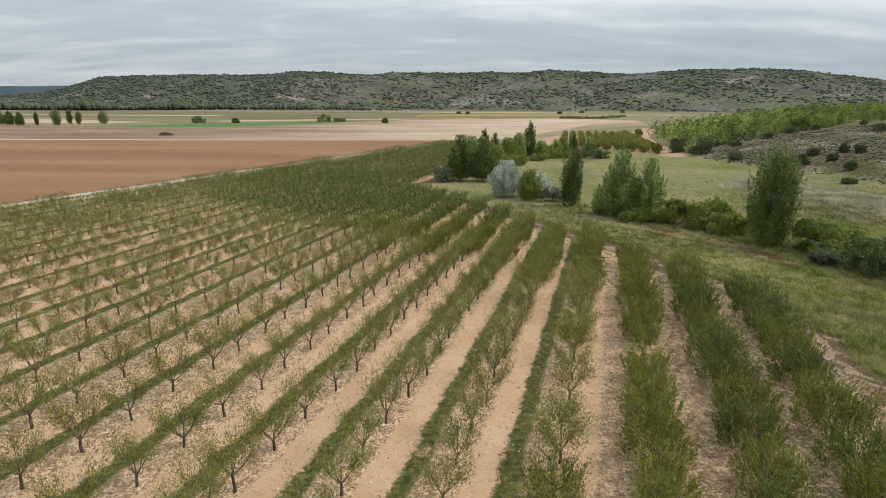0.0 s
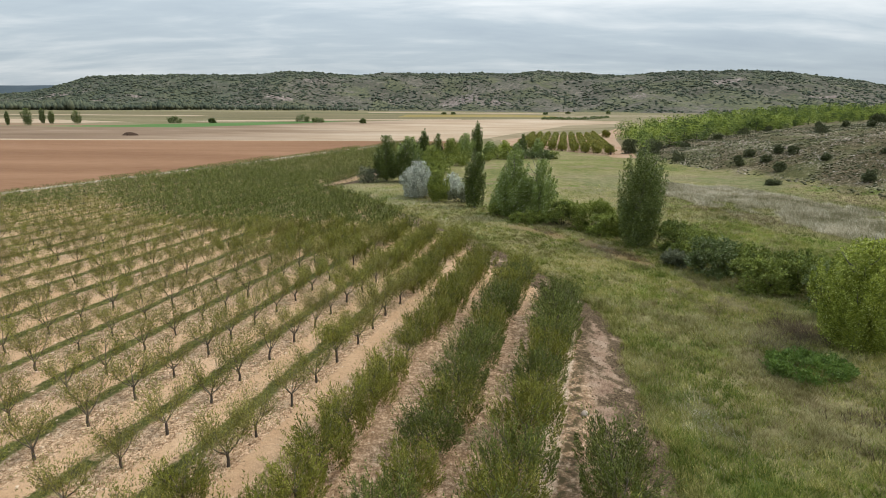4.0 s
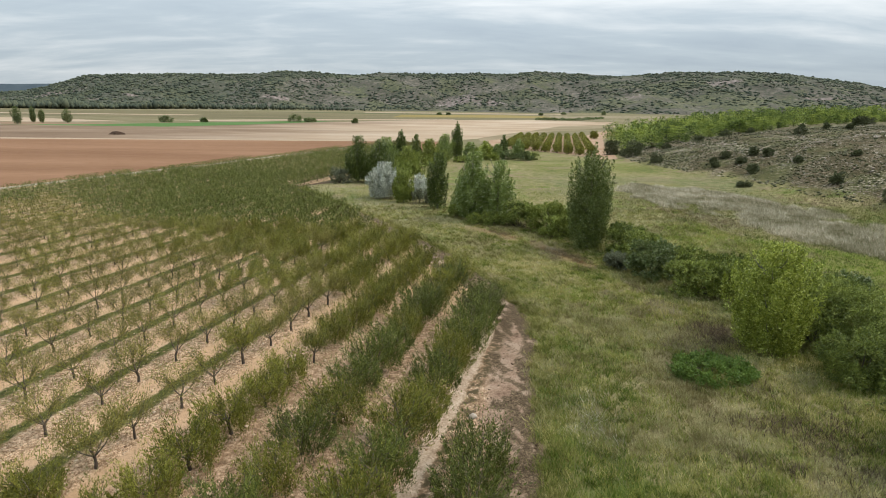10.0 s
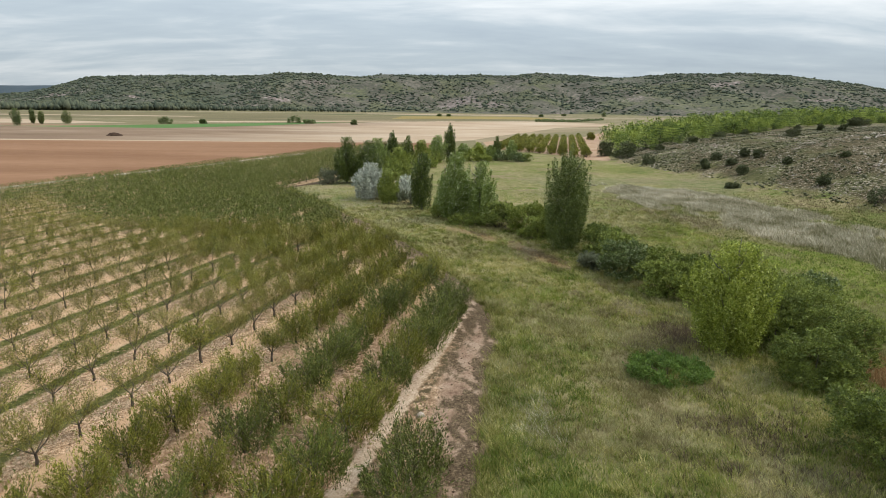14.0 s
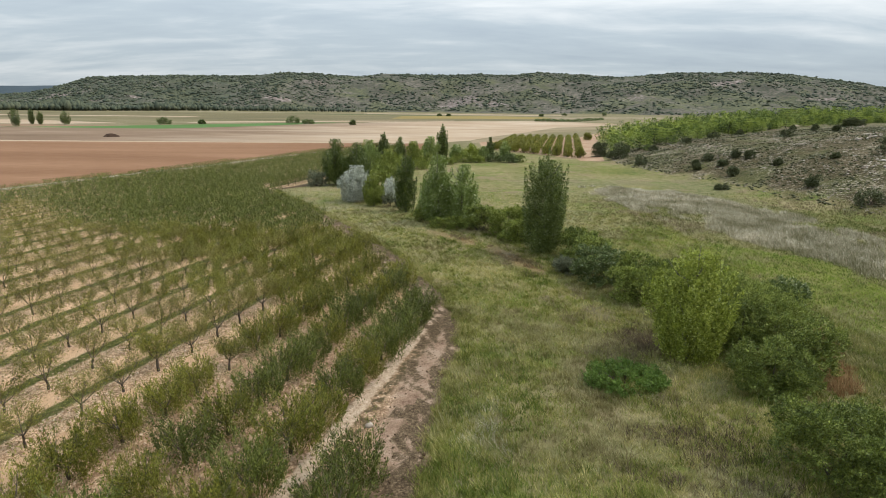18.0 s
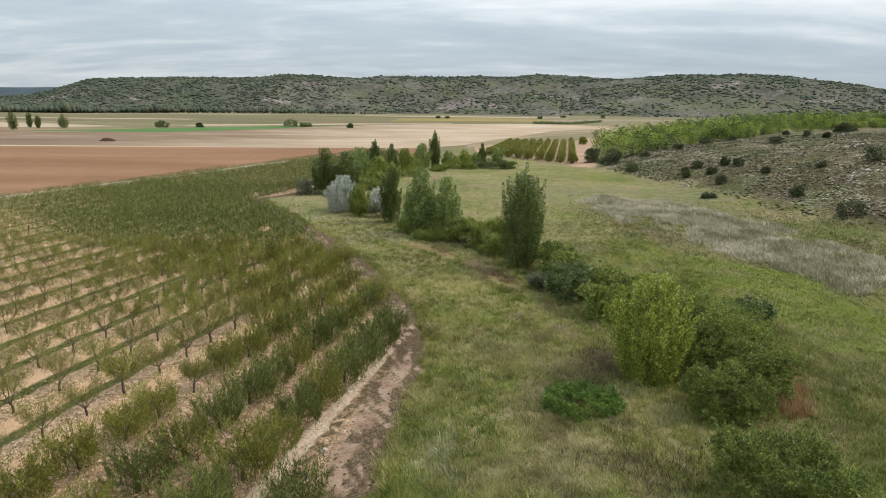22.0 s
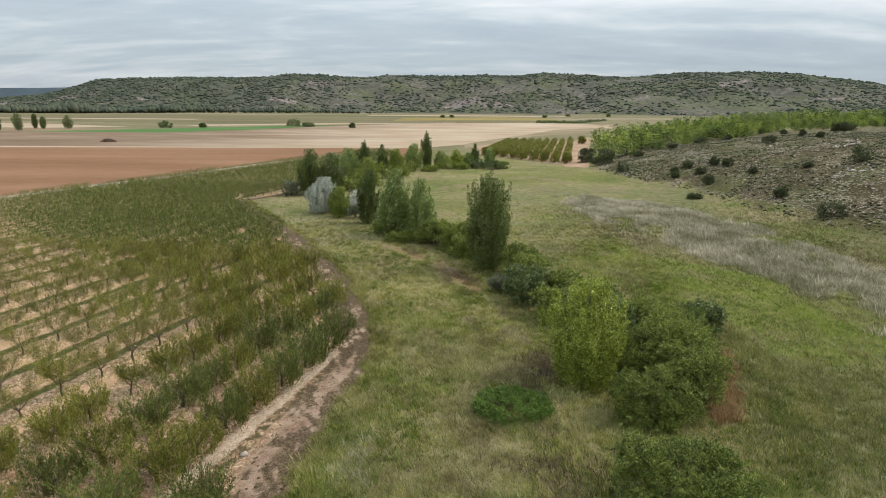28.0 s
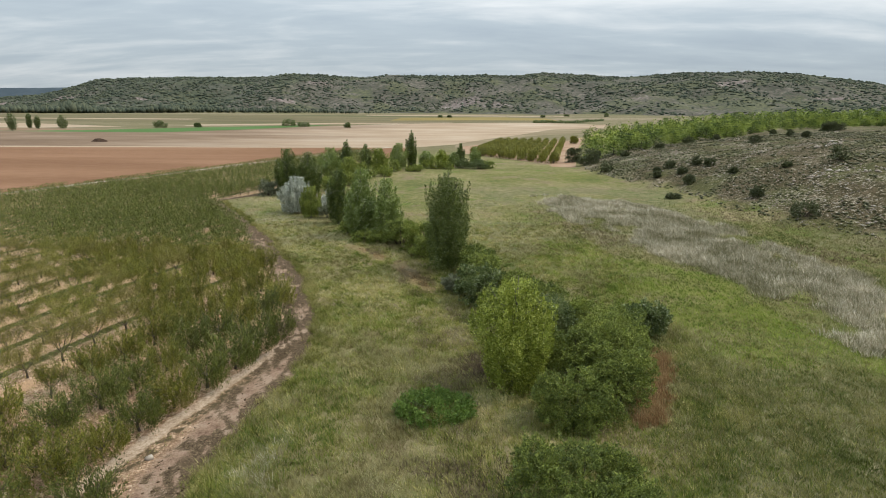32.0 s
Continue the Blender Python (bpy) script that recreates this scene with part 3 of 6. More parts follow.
def rust_strip(x, y):
    c = np.interp(y, [30, 34.4, 39.1, 45.2, 48], [54.2, 57.2, 59.2, 61.4, 62.0])
    return np.exp(-((x - c) / 1.25) ** 2) * smooth_step(32.5, 36, y) * (1 - smooth_step(44, 48, y)) * (0.9 + 0.5 * value_noise(x / 0.9, y / 0.9, 66))


def rust_patch(x, y):
    c = np.interp(y, [62, 69, 74, 84], [40.5, 36.9, 34.2, 26.0])
    return np.exp(-((x - c) / 1.5) ** 2) * smooth_step(60, 64, y) * (1 - smooth_step(80, 86, y)) * np.clip(0.55 + 0.8 * value_noise(x / 1.8, y / 3.4, 63), 0, 1)


def rough_mask(x, y):
    """Dull rough grass on the near side of the lush band, beyond the shrubs."""
    wet = lush_mask(x, y)
    y = y + 5.0 * fbm(x / 9, y / 9, 35, 3)
    return smooth_step(54, 60, x + 0.15 * (y - 40)) * (1 - smooth_step(40, 58, y)) * (1 - wet)


xs, ys = lines(-4200, -32, 130, 4200, 1.1, 1.07), lines(-500, 12, 130, 4800, 1.1, 1.05)
X, Y = np.meshgrid(xs, ys)
me = mesh_np("ground", np.stack([X, Y, height(X, Y)], -1).reshape(-1, 3), grid_faces(len(xs), len(ys)), GROUND, True)
U = hill_u(X, Y)
attribute(me, "rock", smooth_step(1.5, 5.0, U + 1.5 * fbm(X / 5, Y / 5, 51, 3)) * (1 - smooth_step(520, 600, Y)))
attribute(me, "lush", lush_mask(X, Y))
attribute(me, "reed", reed_mask(X, Y))
attribute(me, "rough", np.maximum(rough_mask(X, Y), 0.85 * smooth_step(-0.15, 0.25, fbm(X / 9, Y / 11, 251, 4)) * smooth_step(40, 52, X) * smooth_step(70, 84, Y) * (1 - smooth_step(140, 165, Y)) * (1 - lush_mask(X, Y))))
attribute(me, "rust", np.clip(1.0 * rust_strip(X, Y) + 0.9 * rust_patch(X, Y) + 0.75 * np.exp(-(((X - 39 + (Y - 74) * 0.2) / 2.0) ** 2 + ((Y - 70) / 4) ** 2)) * (0.6 + 0.6 * fbm(X / 2, Y / 2, 61)) + 0.5 * np.exp(-(((X - 41) / 1.2) ** 2 + ((Y - 62) / 1.5) ** 2)), 0, 1))
attribute(me, "bare", np.clip(0.7 * smooth_step(0.25, 0.7, fbm(X / 9, Y / 9, 71, 3)) * smooth_step(30, 34, X) * (1 - smooth_step(46, 56, X)) * (1 - smooth_step(36, 44, Y)), 0, 1))
attribute(me, "far", smooth_step(215, 300, Y + 30 * value_noise(X / 60, Y / 60, 9)))
tagged(new("ground", me), "uneven meadow ground with rough green and straw-coloured grass and a stony hillside", "ground", kind="structure")


def sheet(name, label, category, mat, xa, xb, nx, ylo, yhi, ny, lift):
    """A field lying on the ground between two boundary lines over a stretch of x."""
    xv = np.linspace(xa, xb, nx)
    lo, hi = ylo(xv), yhi(xv)
    t = np.linspace(0, 1, ny)[:, None]
    Yv = lo * (1 - t) + hi * t
    Xv = np.broadcast_to(xv, Yv.shape)
    me = mesh_np(name, np.stack([Xv, Yv, height(Xv, Yv) + lift], -1).reshape(-1, 3), grid_faces(nx, ny), mat, True)
    return tagged(new(name, me), label, category, kind="structure")


def line(*pts):
    xp, yp = [p[0] for p in pts], [p[1] for p in pts]
    return lambda x: np.interp(x, xp, yp)


orchard_back = lambda x: np.interp(x, [-123, -84, -76, -63.5, -55, -44, -21, 8], [0, 97, 117, 149, 168, 200, 257, 262])
plough_top = lambda x: 292.0 + 0.115 * x + 0.6 * value_noise(x / 20, x * 0, 4)
sheet("ploughed_field", "bare reddish-brown ploughed field behind the orchard", "field", PLOUGHED, -700, 20, 200, lambda x: np.minimum(orchard_back(x) - 28, plough_top(x) - 2), plough_top, 40, 0.03)
sheet("stubble_field", "narrow pale strip of stubble between brown fields", "field", STUBBLE, -700, 10, 120, lambda x: plough_top(x), lambda x: plough_top(x) + np.interp(x, [-700, -215, -80, 10], [14, 10, 5, 0.6]), 6, 0.04)
sheet("fallow_field", "dry tan fallow field turning to pale stubble", "field", PALE_TAN, -900, 225, 200, lambda x: np.where(x < 10, plough_top(x) + np.interp(x, [-700, -215, -80, 10], [14, 10, 5, 0.6]), np.interp(x, [10, 17, 60, 95, 130, 225], [294, 297, 352, 448, 545, 620])), line((-900, 420), (-330, 428), (-200, 433), (-150, 490), (-105, 575), (-60, 640), (11, 705), (137, 765), (225, 700)), 16, 0.05)

sheet("crop_field", "long narrow field of fresh green crop", "field", CROP, -300, -100, 60, line((-300, 428), (-197, 432), (-153, 496), (-100, 612)), line((-300, 445), (-263, 469), (-221, 512), (-134, 600), (-100, 618)), 6, 0.07)
sheet("fallow_field", "dry tan ground under scattered poplars", "field", TAN, -900, -260, 40, line((-900, 430), (-260, 446)), line((-900, 500), (-260, 480)), 5, 0.06)
sheet("stubble_field", "pale stubble field beyond the green crop", "field", STUBBLE, -900, -285, 60, line((-900, 505), (-340, 490), (-285, 530)), line((-900, 620), (-420, 590), (-285, 532)), 5, 0.05)
sheet("stubble_field", "thin pale strip of stubble behind bushes", "field", STUBBLE, -240, 30, 60, line((-240, 560), (-100, 640), (30, 720)), line((-240, 600), (-100, 690), (30, 735)), 4, 0.05)
sheet("pasture", "yellow-green pasture on the far plain", "field", OLIVE, -900, 200, 80, line((-900, 650), (-300, 650), (-100, 700), (200, 780)), line((-900, 1000), (-300, 1060), (200, 880)), 10, 0.04)
sheet("stubble_field", "yellow-orange stubble field below the hill", "field", YELLOW, -60, 190, 50, line((-60, 800), (110, 865), (190, 870)), line((-60, 960), (110, 1060), (190, 1000)), 8, 0.06)
sheet("stubble_field", "pale dry field at the foot of the hill", "field", STUBBLE, -150, 260, 50, line((-150, 1110), (100, 1150), (260, 1130)), line((-150, 1180), (100, 1230), (260, 1180)), 5, 0.06)
sheet("stubble_field", "pale field in front of the dark trees", "field", STUBBLE, -700, -330, 40, line((-700, 720), (-330, 760)), line((-700, 760), (-330, 800)), 4, 0.07)
sheet("pasture", "brown-green bank with rough grass beside the pale field", "field", BANK, 40, 225, 60, line((40, 300), (57, 332), (93, 430), (160, 515), (225, 580)), line((40, 330), (60, 385), (93, 462), (131, 556), (225, 640)), 6, 0.09)
sheet("grove_floor", "bare orange soil between the young grove rows", "soil", CLAY, 44, 113, 80, line((44, 262), (60, 240), (79, 212), (82, 208), (98, 285), (113, 364)), line((44, 345), (75, 366), (113, 380)), 24, 0.05)
sheet("dirt_track", "bare orange dirt track beside the grove and pine wood", "track", CLAY, 77, 160, 60, line((77, 206), (85, 202), (99, 270), (114, 332), (160, 450)), line((77, 212), (81, 218), (112, 372), (160, 490)), 8, 0.08)

def mat_mask(x, y):
    """Where mats of dead weeds cover the bare headland: thick against the meadow, patchy further in."""
    d = np.interp(y, EDGE_Y, EDGE_X) - x
    k = fbm((x + 0.3 * y) * 0.9, y * 0.42, 181, 4)
    k = 0.45 * k + 0.75 * fbm((x + 0.3 * y) * 2.3, y * 1.25, 187, 4)
    rim = 0.44 * (1 - smooth_step(0.3, 1.7, d)) + 0.26 * smooth_step(42, 54, y)
    verge = 0.40 * np.exp(-((x * CT - y * ST - 16.25) / 0.42) ** 2) * (1 - smooth_step(44, 52, y))
    return (0.66 * k + 0.42 + rim + verge) * (1 - smooth_step(-1.0, 0.1, d - np.interp(y, [46, 58, 110, 126], [3.6, 4.3, 4.2, 3.0]))) * smooth_step(-0.8, 0.0, d)


yv = np.concatenate([np.arange(8, 80, 0.32), np.arange(80, 130, 0.7), np.arange(130, 259, 2.0)])
near_off = np.concatenate([np.arange(0, 5.2, 0.17), 5.2 * 1.045 ** np.arange(0, 84)])
RX = edge_x(yv)[:, None]
XL = np.maximum(left_x(yv) + 9.0, -118)[:, None]
Xo = np.maximum(RX - near_off[None, ::-1], XL - (0.02 * (near_off[::-1] / 5.2))[None])
NX = len(near_off)
Yo = np.broadcast_to(yv[:, None], Xo.shape)
Zo = 0.06 + 0.035 * (1 - smooth_step(3, 4.6, RX - Xo)) * smooth_step(0.0, 0.4, RX - Xo) * fbm(Xo * 1.5, Yo * 0.9, 25, 3)
me = mesh_np("orchard_floor", np.stack([Xo, Yo, np.maximum(Zo, 0.03)], -1).reshape(-1, 3), grid_faces(NX, len(yv)), ORCHARD, True)
attribute(me, "mat", np.clip(mat_mask(Xo, Yo), 0, 1.2))
attribute(me, "edge", (RX - Xo) * np.interp(Yo, [0, 50, 62, 115, 140, 260], [1, 1, 0.82, 0.9, 1.2, 1.0]))
attribute(me, "near", 1 - smooth_step(42, 52, Yo))
attribute(me, "weedy", 0.06 + 0.94 * smooth_step(36, 98, Yo + 0.25 * Xo))
tagged(new("orchard_floor", me), "stony tan orchard soil with green weed strips and a rutted headland", "soil", kind="structure")
tw = np.linspace(0, 1, 5)[None, :]
yt = np.arange(40, 300, 2.0)
tx = np.interp(yt, LEFT_Y + [300], LEFT_X + [0])[:, None] + 5.4 + 3.0 * tw
me = mesh_np("dirt_track", np.stack([tx, np.broadcast_to(yt[:, None], tx.shape), tx * 0 + 0.08], -1).reshape(-1, 3), grid_faces(5, len(yt)), TRACK)
tagged(new("dirt_track", me), "narrow whitish farm track along the orchard edge", "track", kind="structure")

# ---- the far hill ----
RIDGE_X = [-2600, -1694, -1492, -1421, -1369, -1265, -1125, -965, -806, -668, -568, -469, -371, -292, -213, -95, -8, 121, 219, 316, 414, 591, 707, 803, 939, 1016, 1094, 1191, 1290, 1429, 1525, 1800, 2600]
RIDGE_Z = [28, 40, 52, 63, 78, 107, 113, 117, 117, 119, 131, 129, 122, 121, 130, 128, 127, 132, 128, 140, 136, 127, 136, 144, 144, 149, 146, 142, 132, 115, 99, 70, 30]


def hill_height(x, y):
    """Height of the far ridge; x is taken along the bearing, so that its skyline keeps its shape."""
    xr = 20 + (x - 20) * 2000 / y
    top = np.interp(xr, RIDGE_X, RIDGE_Z)
    base = np.interp(x, [-1500, -800, -500, 200, 700, 1500], [1150, 1180, 1330, 1380, 1250, 1050]) + 60 * value_noise(x / 170, y * 0, 2)
    s = np.clip((y - base) / (2000 - base), 0, 1)
    body = np.where(y > 2000, 1 - 0.5 * smooth_step(2000, 2700, y), s ** 1.25 * 0.6 + 0.4 * smooth_step(0.0, 0.9, s))
    gully = np.sin(np.pi * np.clip(s, 0, 1)) * (14 * fbm(x / 130, y / 320, 81, 4) - 8 * np.abs(value_noise(x / 75, y / 400, 85)))
    return 4.0 + (top - 4.0) * body + gully * (y < 2000) + (y < base) * -3.0


hx, hy = np.arange(-2500, 2501, 16.0), np.concatenate([np.arange(1000, 2030, 14.0), np.arange(2040, 2720, 60.0)])
Xh, Yh = np.meshgrid(hx, hy)
me = mesh_np("far_hill", np.stack([Xh, Yh, hill_height(Xh, Yh)], -1).reshape(-1, 3), grid_faces(len(hx), len(hy)), HILL, True)
scar = np.zeros_like(Xh)
for sx, sy, rx, ry, k in ((40, 1625, 75, 75, 0.72), (130, 1560, 60, 35, 0.75), (-446, 1525, 34, 22, 0.95), (-400, 1771, 60, 40, 0.55), (-1240, 1650, 160, 34, 1.5), (-924, 1487, 24, 12, 1.1), (-855, 1557, 34, 14, 1.0), (316, 1415, 60, 14, 0.9), (838, 1732, 90, 40, 0.5), (518, 1545, 80, 60, 0.55), (1070, 1595, 120, 20, 0.75)):
    scar = np.maximum(scar, k * np.exp(-((Xh - sx) / rx) ** 2 - ((Yh - sy) / ry) ** 2))
attribute(me, "scar", scar + 0.22 * smooth_step(0.1, 0.8, value_noise(Xh / 160, Yh / 200, 15)))
attribute(me, "dense", 0.35 + smooth_step(-300, -800, Xh) * 0.65 + 0.5 * smooth_step(90, 125, hill_height(Xh, Yh)))
tagged(new("far_hill", me), "long low grey-green hill covered in scattered dark scrub", "hill", kind="structure")
# left backdrop hill, its haze painted as a blue-grey surface
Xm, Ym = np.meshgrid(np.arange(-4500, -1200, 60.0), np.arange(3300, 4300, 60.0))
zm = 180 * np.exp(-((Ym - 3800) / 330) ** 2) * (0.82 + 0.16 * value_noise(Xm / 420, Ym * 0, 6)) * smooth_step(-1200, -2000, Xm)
tagged(new("distant_hill", mesh_np("distant_hill", np.stack([Xm, Ym, zm], -1).reshape(-1, 3), grid_faces(Xm.shape[1], Xm.shape[0]), FAR_HAZE, True)), "distant hill on the horizon with blue-grey haze in its colour", "hill", kind="structure")
Xm, Ym = np.meshgrid(np.arange(1200, 4500, 60.0), np.arange(3300, 4300, 60.0))
zm = 120 * np.exp(-((Ym - 3800) / 330) ** 2) * (0.82 + 0.16 * value_noise(Xm / 420, Ym * 0, 16))
tagged(new("distant_hill", mesh_np("distant_hill", np.stack([Xm, Ym, zm], -1).reshape(-1, 3), grid_faces(Xm.shape[1], Xm.shape[0]), HILL, True)), "distant blue-green hill behind the long ridge", "hill", kind="structure")

ICO = bmesh.new()
bmesh.ops.create_icosphere(ICO, subdivisions=1, radius=1.0)
ICO_V = np.array([v.co[:] for v in ICO.verts])
ICO_F = np.array([[v.index for v in fc.verts] for fc in ICO.faces])
ICO.free()


OCT_V = np.array([(1, 0, 0), (0, 1, 0), (-1, 0, 0), (0, -1, 0), (0, 0, 1), (0, 0, -1)], float)
OCT_F = np.array([(0, 1, 4), (1, 2, 4), (2, 3, 4), (3, 0, 4), (1, 0, 5), (2, 1, 5), (3, 2, 5), (0, 3, 5)])


def chips(name, centres, sizes, mat, rough=0.35, smooth=False):
    """Many small eight-sided pieces in one mesh, each turned about."""
    n = len(centres)
    a = rng.uniform(0, 6.28, n)
    v = OCT_V[None] * (1 + rough * rng.uniform(-1, 1, (n, 6, 1))) + rng.uniform(-0.3, 0.3, (n, 6, 3))
    v = v * np.asarray(sizes)[:, None, :]
    ca, sa = np.cos(a)[:, None], np.sin(a)[:, None]
    v = np.stack([v[..., 0] * ca - v[..., 1] * sa, v[..., 0] * sa + v[..., 1] * ca, v[..., 2]], -1) + np.asarray(centres)[:, None, :]
    fc = OCT_F[None] + (np.arange(n) * 6)[:, None, None]
    return mesh_np(name, v.reshape(-1, 3), fc.reshape(-1, 3), mat, smooth)


def lumps(name, centres, sizes, mat, rough=0.3):
    """Many small uneven clumps in one mesh."""
    n, k = len(centres), len(ICO_V)
    v = ICO_V[None] * (1 + rough * rng.uniform(-1, 1, (n, k, 1))) * np.asarray(sizes)[:, None, :]
    v = v + np.asarray(centres)[:, None, :]
    fc = ICO_F[None] + (np.arange(n) * k)[:, None, None]
    return mesh_np(name, v.reshape(-1, 3), fc.reshape(-1, 3), mat, True)


n = 46000
bx, by = rng.uniform(-2000, 1900, n), rng.uniform(1120, 2010, n)
keep = (fbm(bx / 90, by / 90, 91, 4) + rng.uniform(-0.8, 0.8, n) > -0.1 - 0.5 * smooth_step(-300, -900, bx) - 0.5 * smooth_step(1750, 1980, by))
bx, by = bx[keep][:29000], by[keep][:29000]
bz = hill_height(bx, by)
ok = bz > 8.5
bx, by, bz = bx[ok], by[ok], bz[ok]
bs = 1.4 + 3.8 * rng.random(len(bx)) ** 2.4
tagged(new("hill_scrub", chips("hill_scrub", np.stack([bx, by, bz + 0.2 * bs], -1), np.stack([bs * rng.uniform(1.0, 1.9, len(bx)), bs * 1.3, bs * 0.75], -1), HILL_BUSH, 0.4, True)), "scattered dark evergreen scrub on the far hill", "scrub", kind="stuff")

# ---- plants ----


def tube(points, radii, sides=5):
    """A tapered limb through points."""
    pts = np.asarray(points, float)
    d = np.gradient(pts, axis=0)
    d /= np.linalg.norm(d, axis=1)[:, None] + 1e-9
    ref = np.where(np.abs(d[:, 2:3]) > 0.9, [[1.0, 0, 0]], [[0, 0, 1.0]])
    a = np.cross(d, ref)
    a /= np.linalg.norm(a, axis=1)[:, None] + 1e-9
    b = np.cross(d, a)
    ang = np.arange(sides) * 2 * np.pi / sides
    ring = a[:, None] * np.cos(ang)[None, :, None] + b[:, None] * np.sin(ang)[None, :, None]
    v = pts[:, None] + ring * np.asarray(radii, float)[:, None, None]
    i = np.arange(len(pts) - 1)[:, None] * sides
    j = np.arange(sides)[None]
    fc = np.stack([i + j, i + (j + 1) % sides, i + sides + (j + 1) % sides, i + sides + j], -1).reshape(-1, 4)
    return v.reshape(-1, 3), fc


def joined(pieces):
    vs, fs, k = [], [], 0
    for v, fc in pieces:
        vs.append(v)
        fs.append(fc + k)
        k += len(v)
    return np.concatenate(vs), np.concatenate(fs)


def sideways(d, face, r):
    """For leaves along d: the way across them, so that they face about the given way."""
    f = r.normal(size=d.shape) * 0.55 + face
    sd = np.cross(d, f)
    return sd / (np.linalg.norm(sd, axis=1)[:, None] + 1e-9)


def leaves(points, length, width, r, axis=None, spread=1.0, face=(0.25, 0, 1.0)):
    """Pointed leaves at points; axis: the way they lean; face: the way their blades look."""
    n = len(points)
    d = r.normal(size=(n, 3)) * spread
    if axis is not None:
        d = d + axis
    d /= np.linalg.norm(d, axis=1)[:, None] + 1e-9
    sd = sideways(d, np.asarray(face), r)
    ln = length * r.uniform(0.65, 1.35, (n, 1))
    w = width * r.uniform(0.7, 1.3, (n, 1))
    p = np.asarray(points)
    v = np.stack([p - sd * w * 0.5, p + sd * w * 0.5, p + d * ln], 1)
    return v.reshape(-1, 3), np.arange(3 * n).reshape(-1, 3)


def sprays(centres, ways, length, thick, per, leaf, r, aspect=0.55, out=0.35):
    """Leafy shoots: at each centre, leaves gathered along its way, looking outwards from it."""
    n = len(centres)
    t = r.uniform(0, 1, (n, per, 1))
    ln = length * r.uniform(0.6, 1.3, (n, 1, 1))
    off = r.normal(size=(n, per, 3)) * thick * (1.1 - 0.8 * t)
    p = np.asarray(centres)[:, None] + np.asarray(ways)[:, None] * (t - 0.4) * ln + off
    side = off / (np.linalg.norm(off, axis=2, keepdims=True) + 1e-9)
    ax = np.asarray(ways)[:, None] * 0.8 + side * 0.5
    fc = side * 0.7 + np.asarray(ways)[:, None] * out + np.array([0.2, 0, 0.6])
    return leaves(p.reshape(-1, 3), leaf, leaf * aspect, r, ax.reshape(-1, 3), 0.35, fc.reshape(-1, 3))


def slivers(points, length, width, r, axis, spread):
    """Narrow pointed leaves, one triangle each."""
    n = len(points)
    d = r.normal(size=(n, 3)) * spread + axis
    d /= np.linalg.norm(d, axis=1)[:, None] + 1e-9
    sd = sideways(d, np.array([0.35, 0, 1.0]), r)
    ln, w = length * r.uniform(0.65, 1.35, (n, 1)), width * r.uniform(0.7, 1.3, (n, 1))
    p = np.asarray(points)
    v = np.stack([p - sd * w * 0.5, p + sd * w * 0.5, p + d * ln], 1)
    return v.reshape(-1, 3), np.arange(3 * n).reshape(-1, 3)


def plumes(n, h, w, base, full, r, count, waist=0.8):
    """Leaf places of a crown built of slim upright leafy plumes: place, way along the plume, way out of it."""
    q = r.uniform(0.0, 1.0, count) ** 0.48
    a = 2.4 * np.arange(count) + r.uniform(0, 1.2, count)
    ln = h * r.uniform(0.17, 0.34, count)
    peak = h * (1 - (0.16 + 0.40 * (1 - full)) * q ** 1.7 - 0.07 * r.random(count))
    q[0], peak[0] = 0.05, h
    tall = base + (peak - ln - base).clip(0) * r.uniform(0, 1, count) ** 1.35
    z = tall / h
    rad = 0.5 * (0.86 * w - 0.25) * q * (waist + (1 - waist) * np.clip(z / (0.22 if waist > 0.7 else 0.38), 0, 1) ** 0.8) * (1 - (0.75 - 0.3 * full) * np.clip((z - 0.35) / 0.5, 0, 1) ** 1.5) * (1 + 0.07 * r.normal(size=count))
    way = np.stack([np.cos(a) * q * 0.22, np.sin(a) * q * 0.22, np.ones(count)], -1)
    way /= np.linalg.norm(way, axis=1)[:, None]
    k = r.choice(count, n, p=ln / ln.sum())
    t = r.uniform(0, 1, n)
    thick = (0.046 * ln[k] + 0.034 * w) * np.sin(np.pi * (0.22 + 0.76 * t)) ** 0.8
    out = r.normal(size=(n, 3)) * np.array([1, 1, 0.4])
    out /= np.linalg.norm(out, axis=1)[:, None]
    p = np.stack([np.cos(a) * rad, np.sin(a) * rad, tall], -1)[k] + way[k] * (t * ln[k])[:, None] + out * (thick * r.uniform(0, 1, n) ** 0.4)[:, None]
    return p, way[k], out


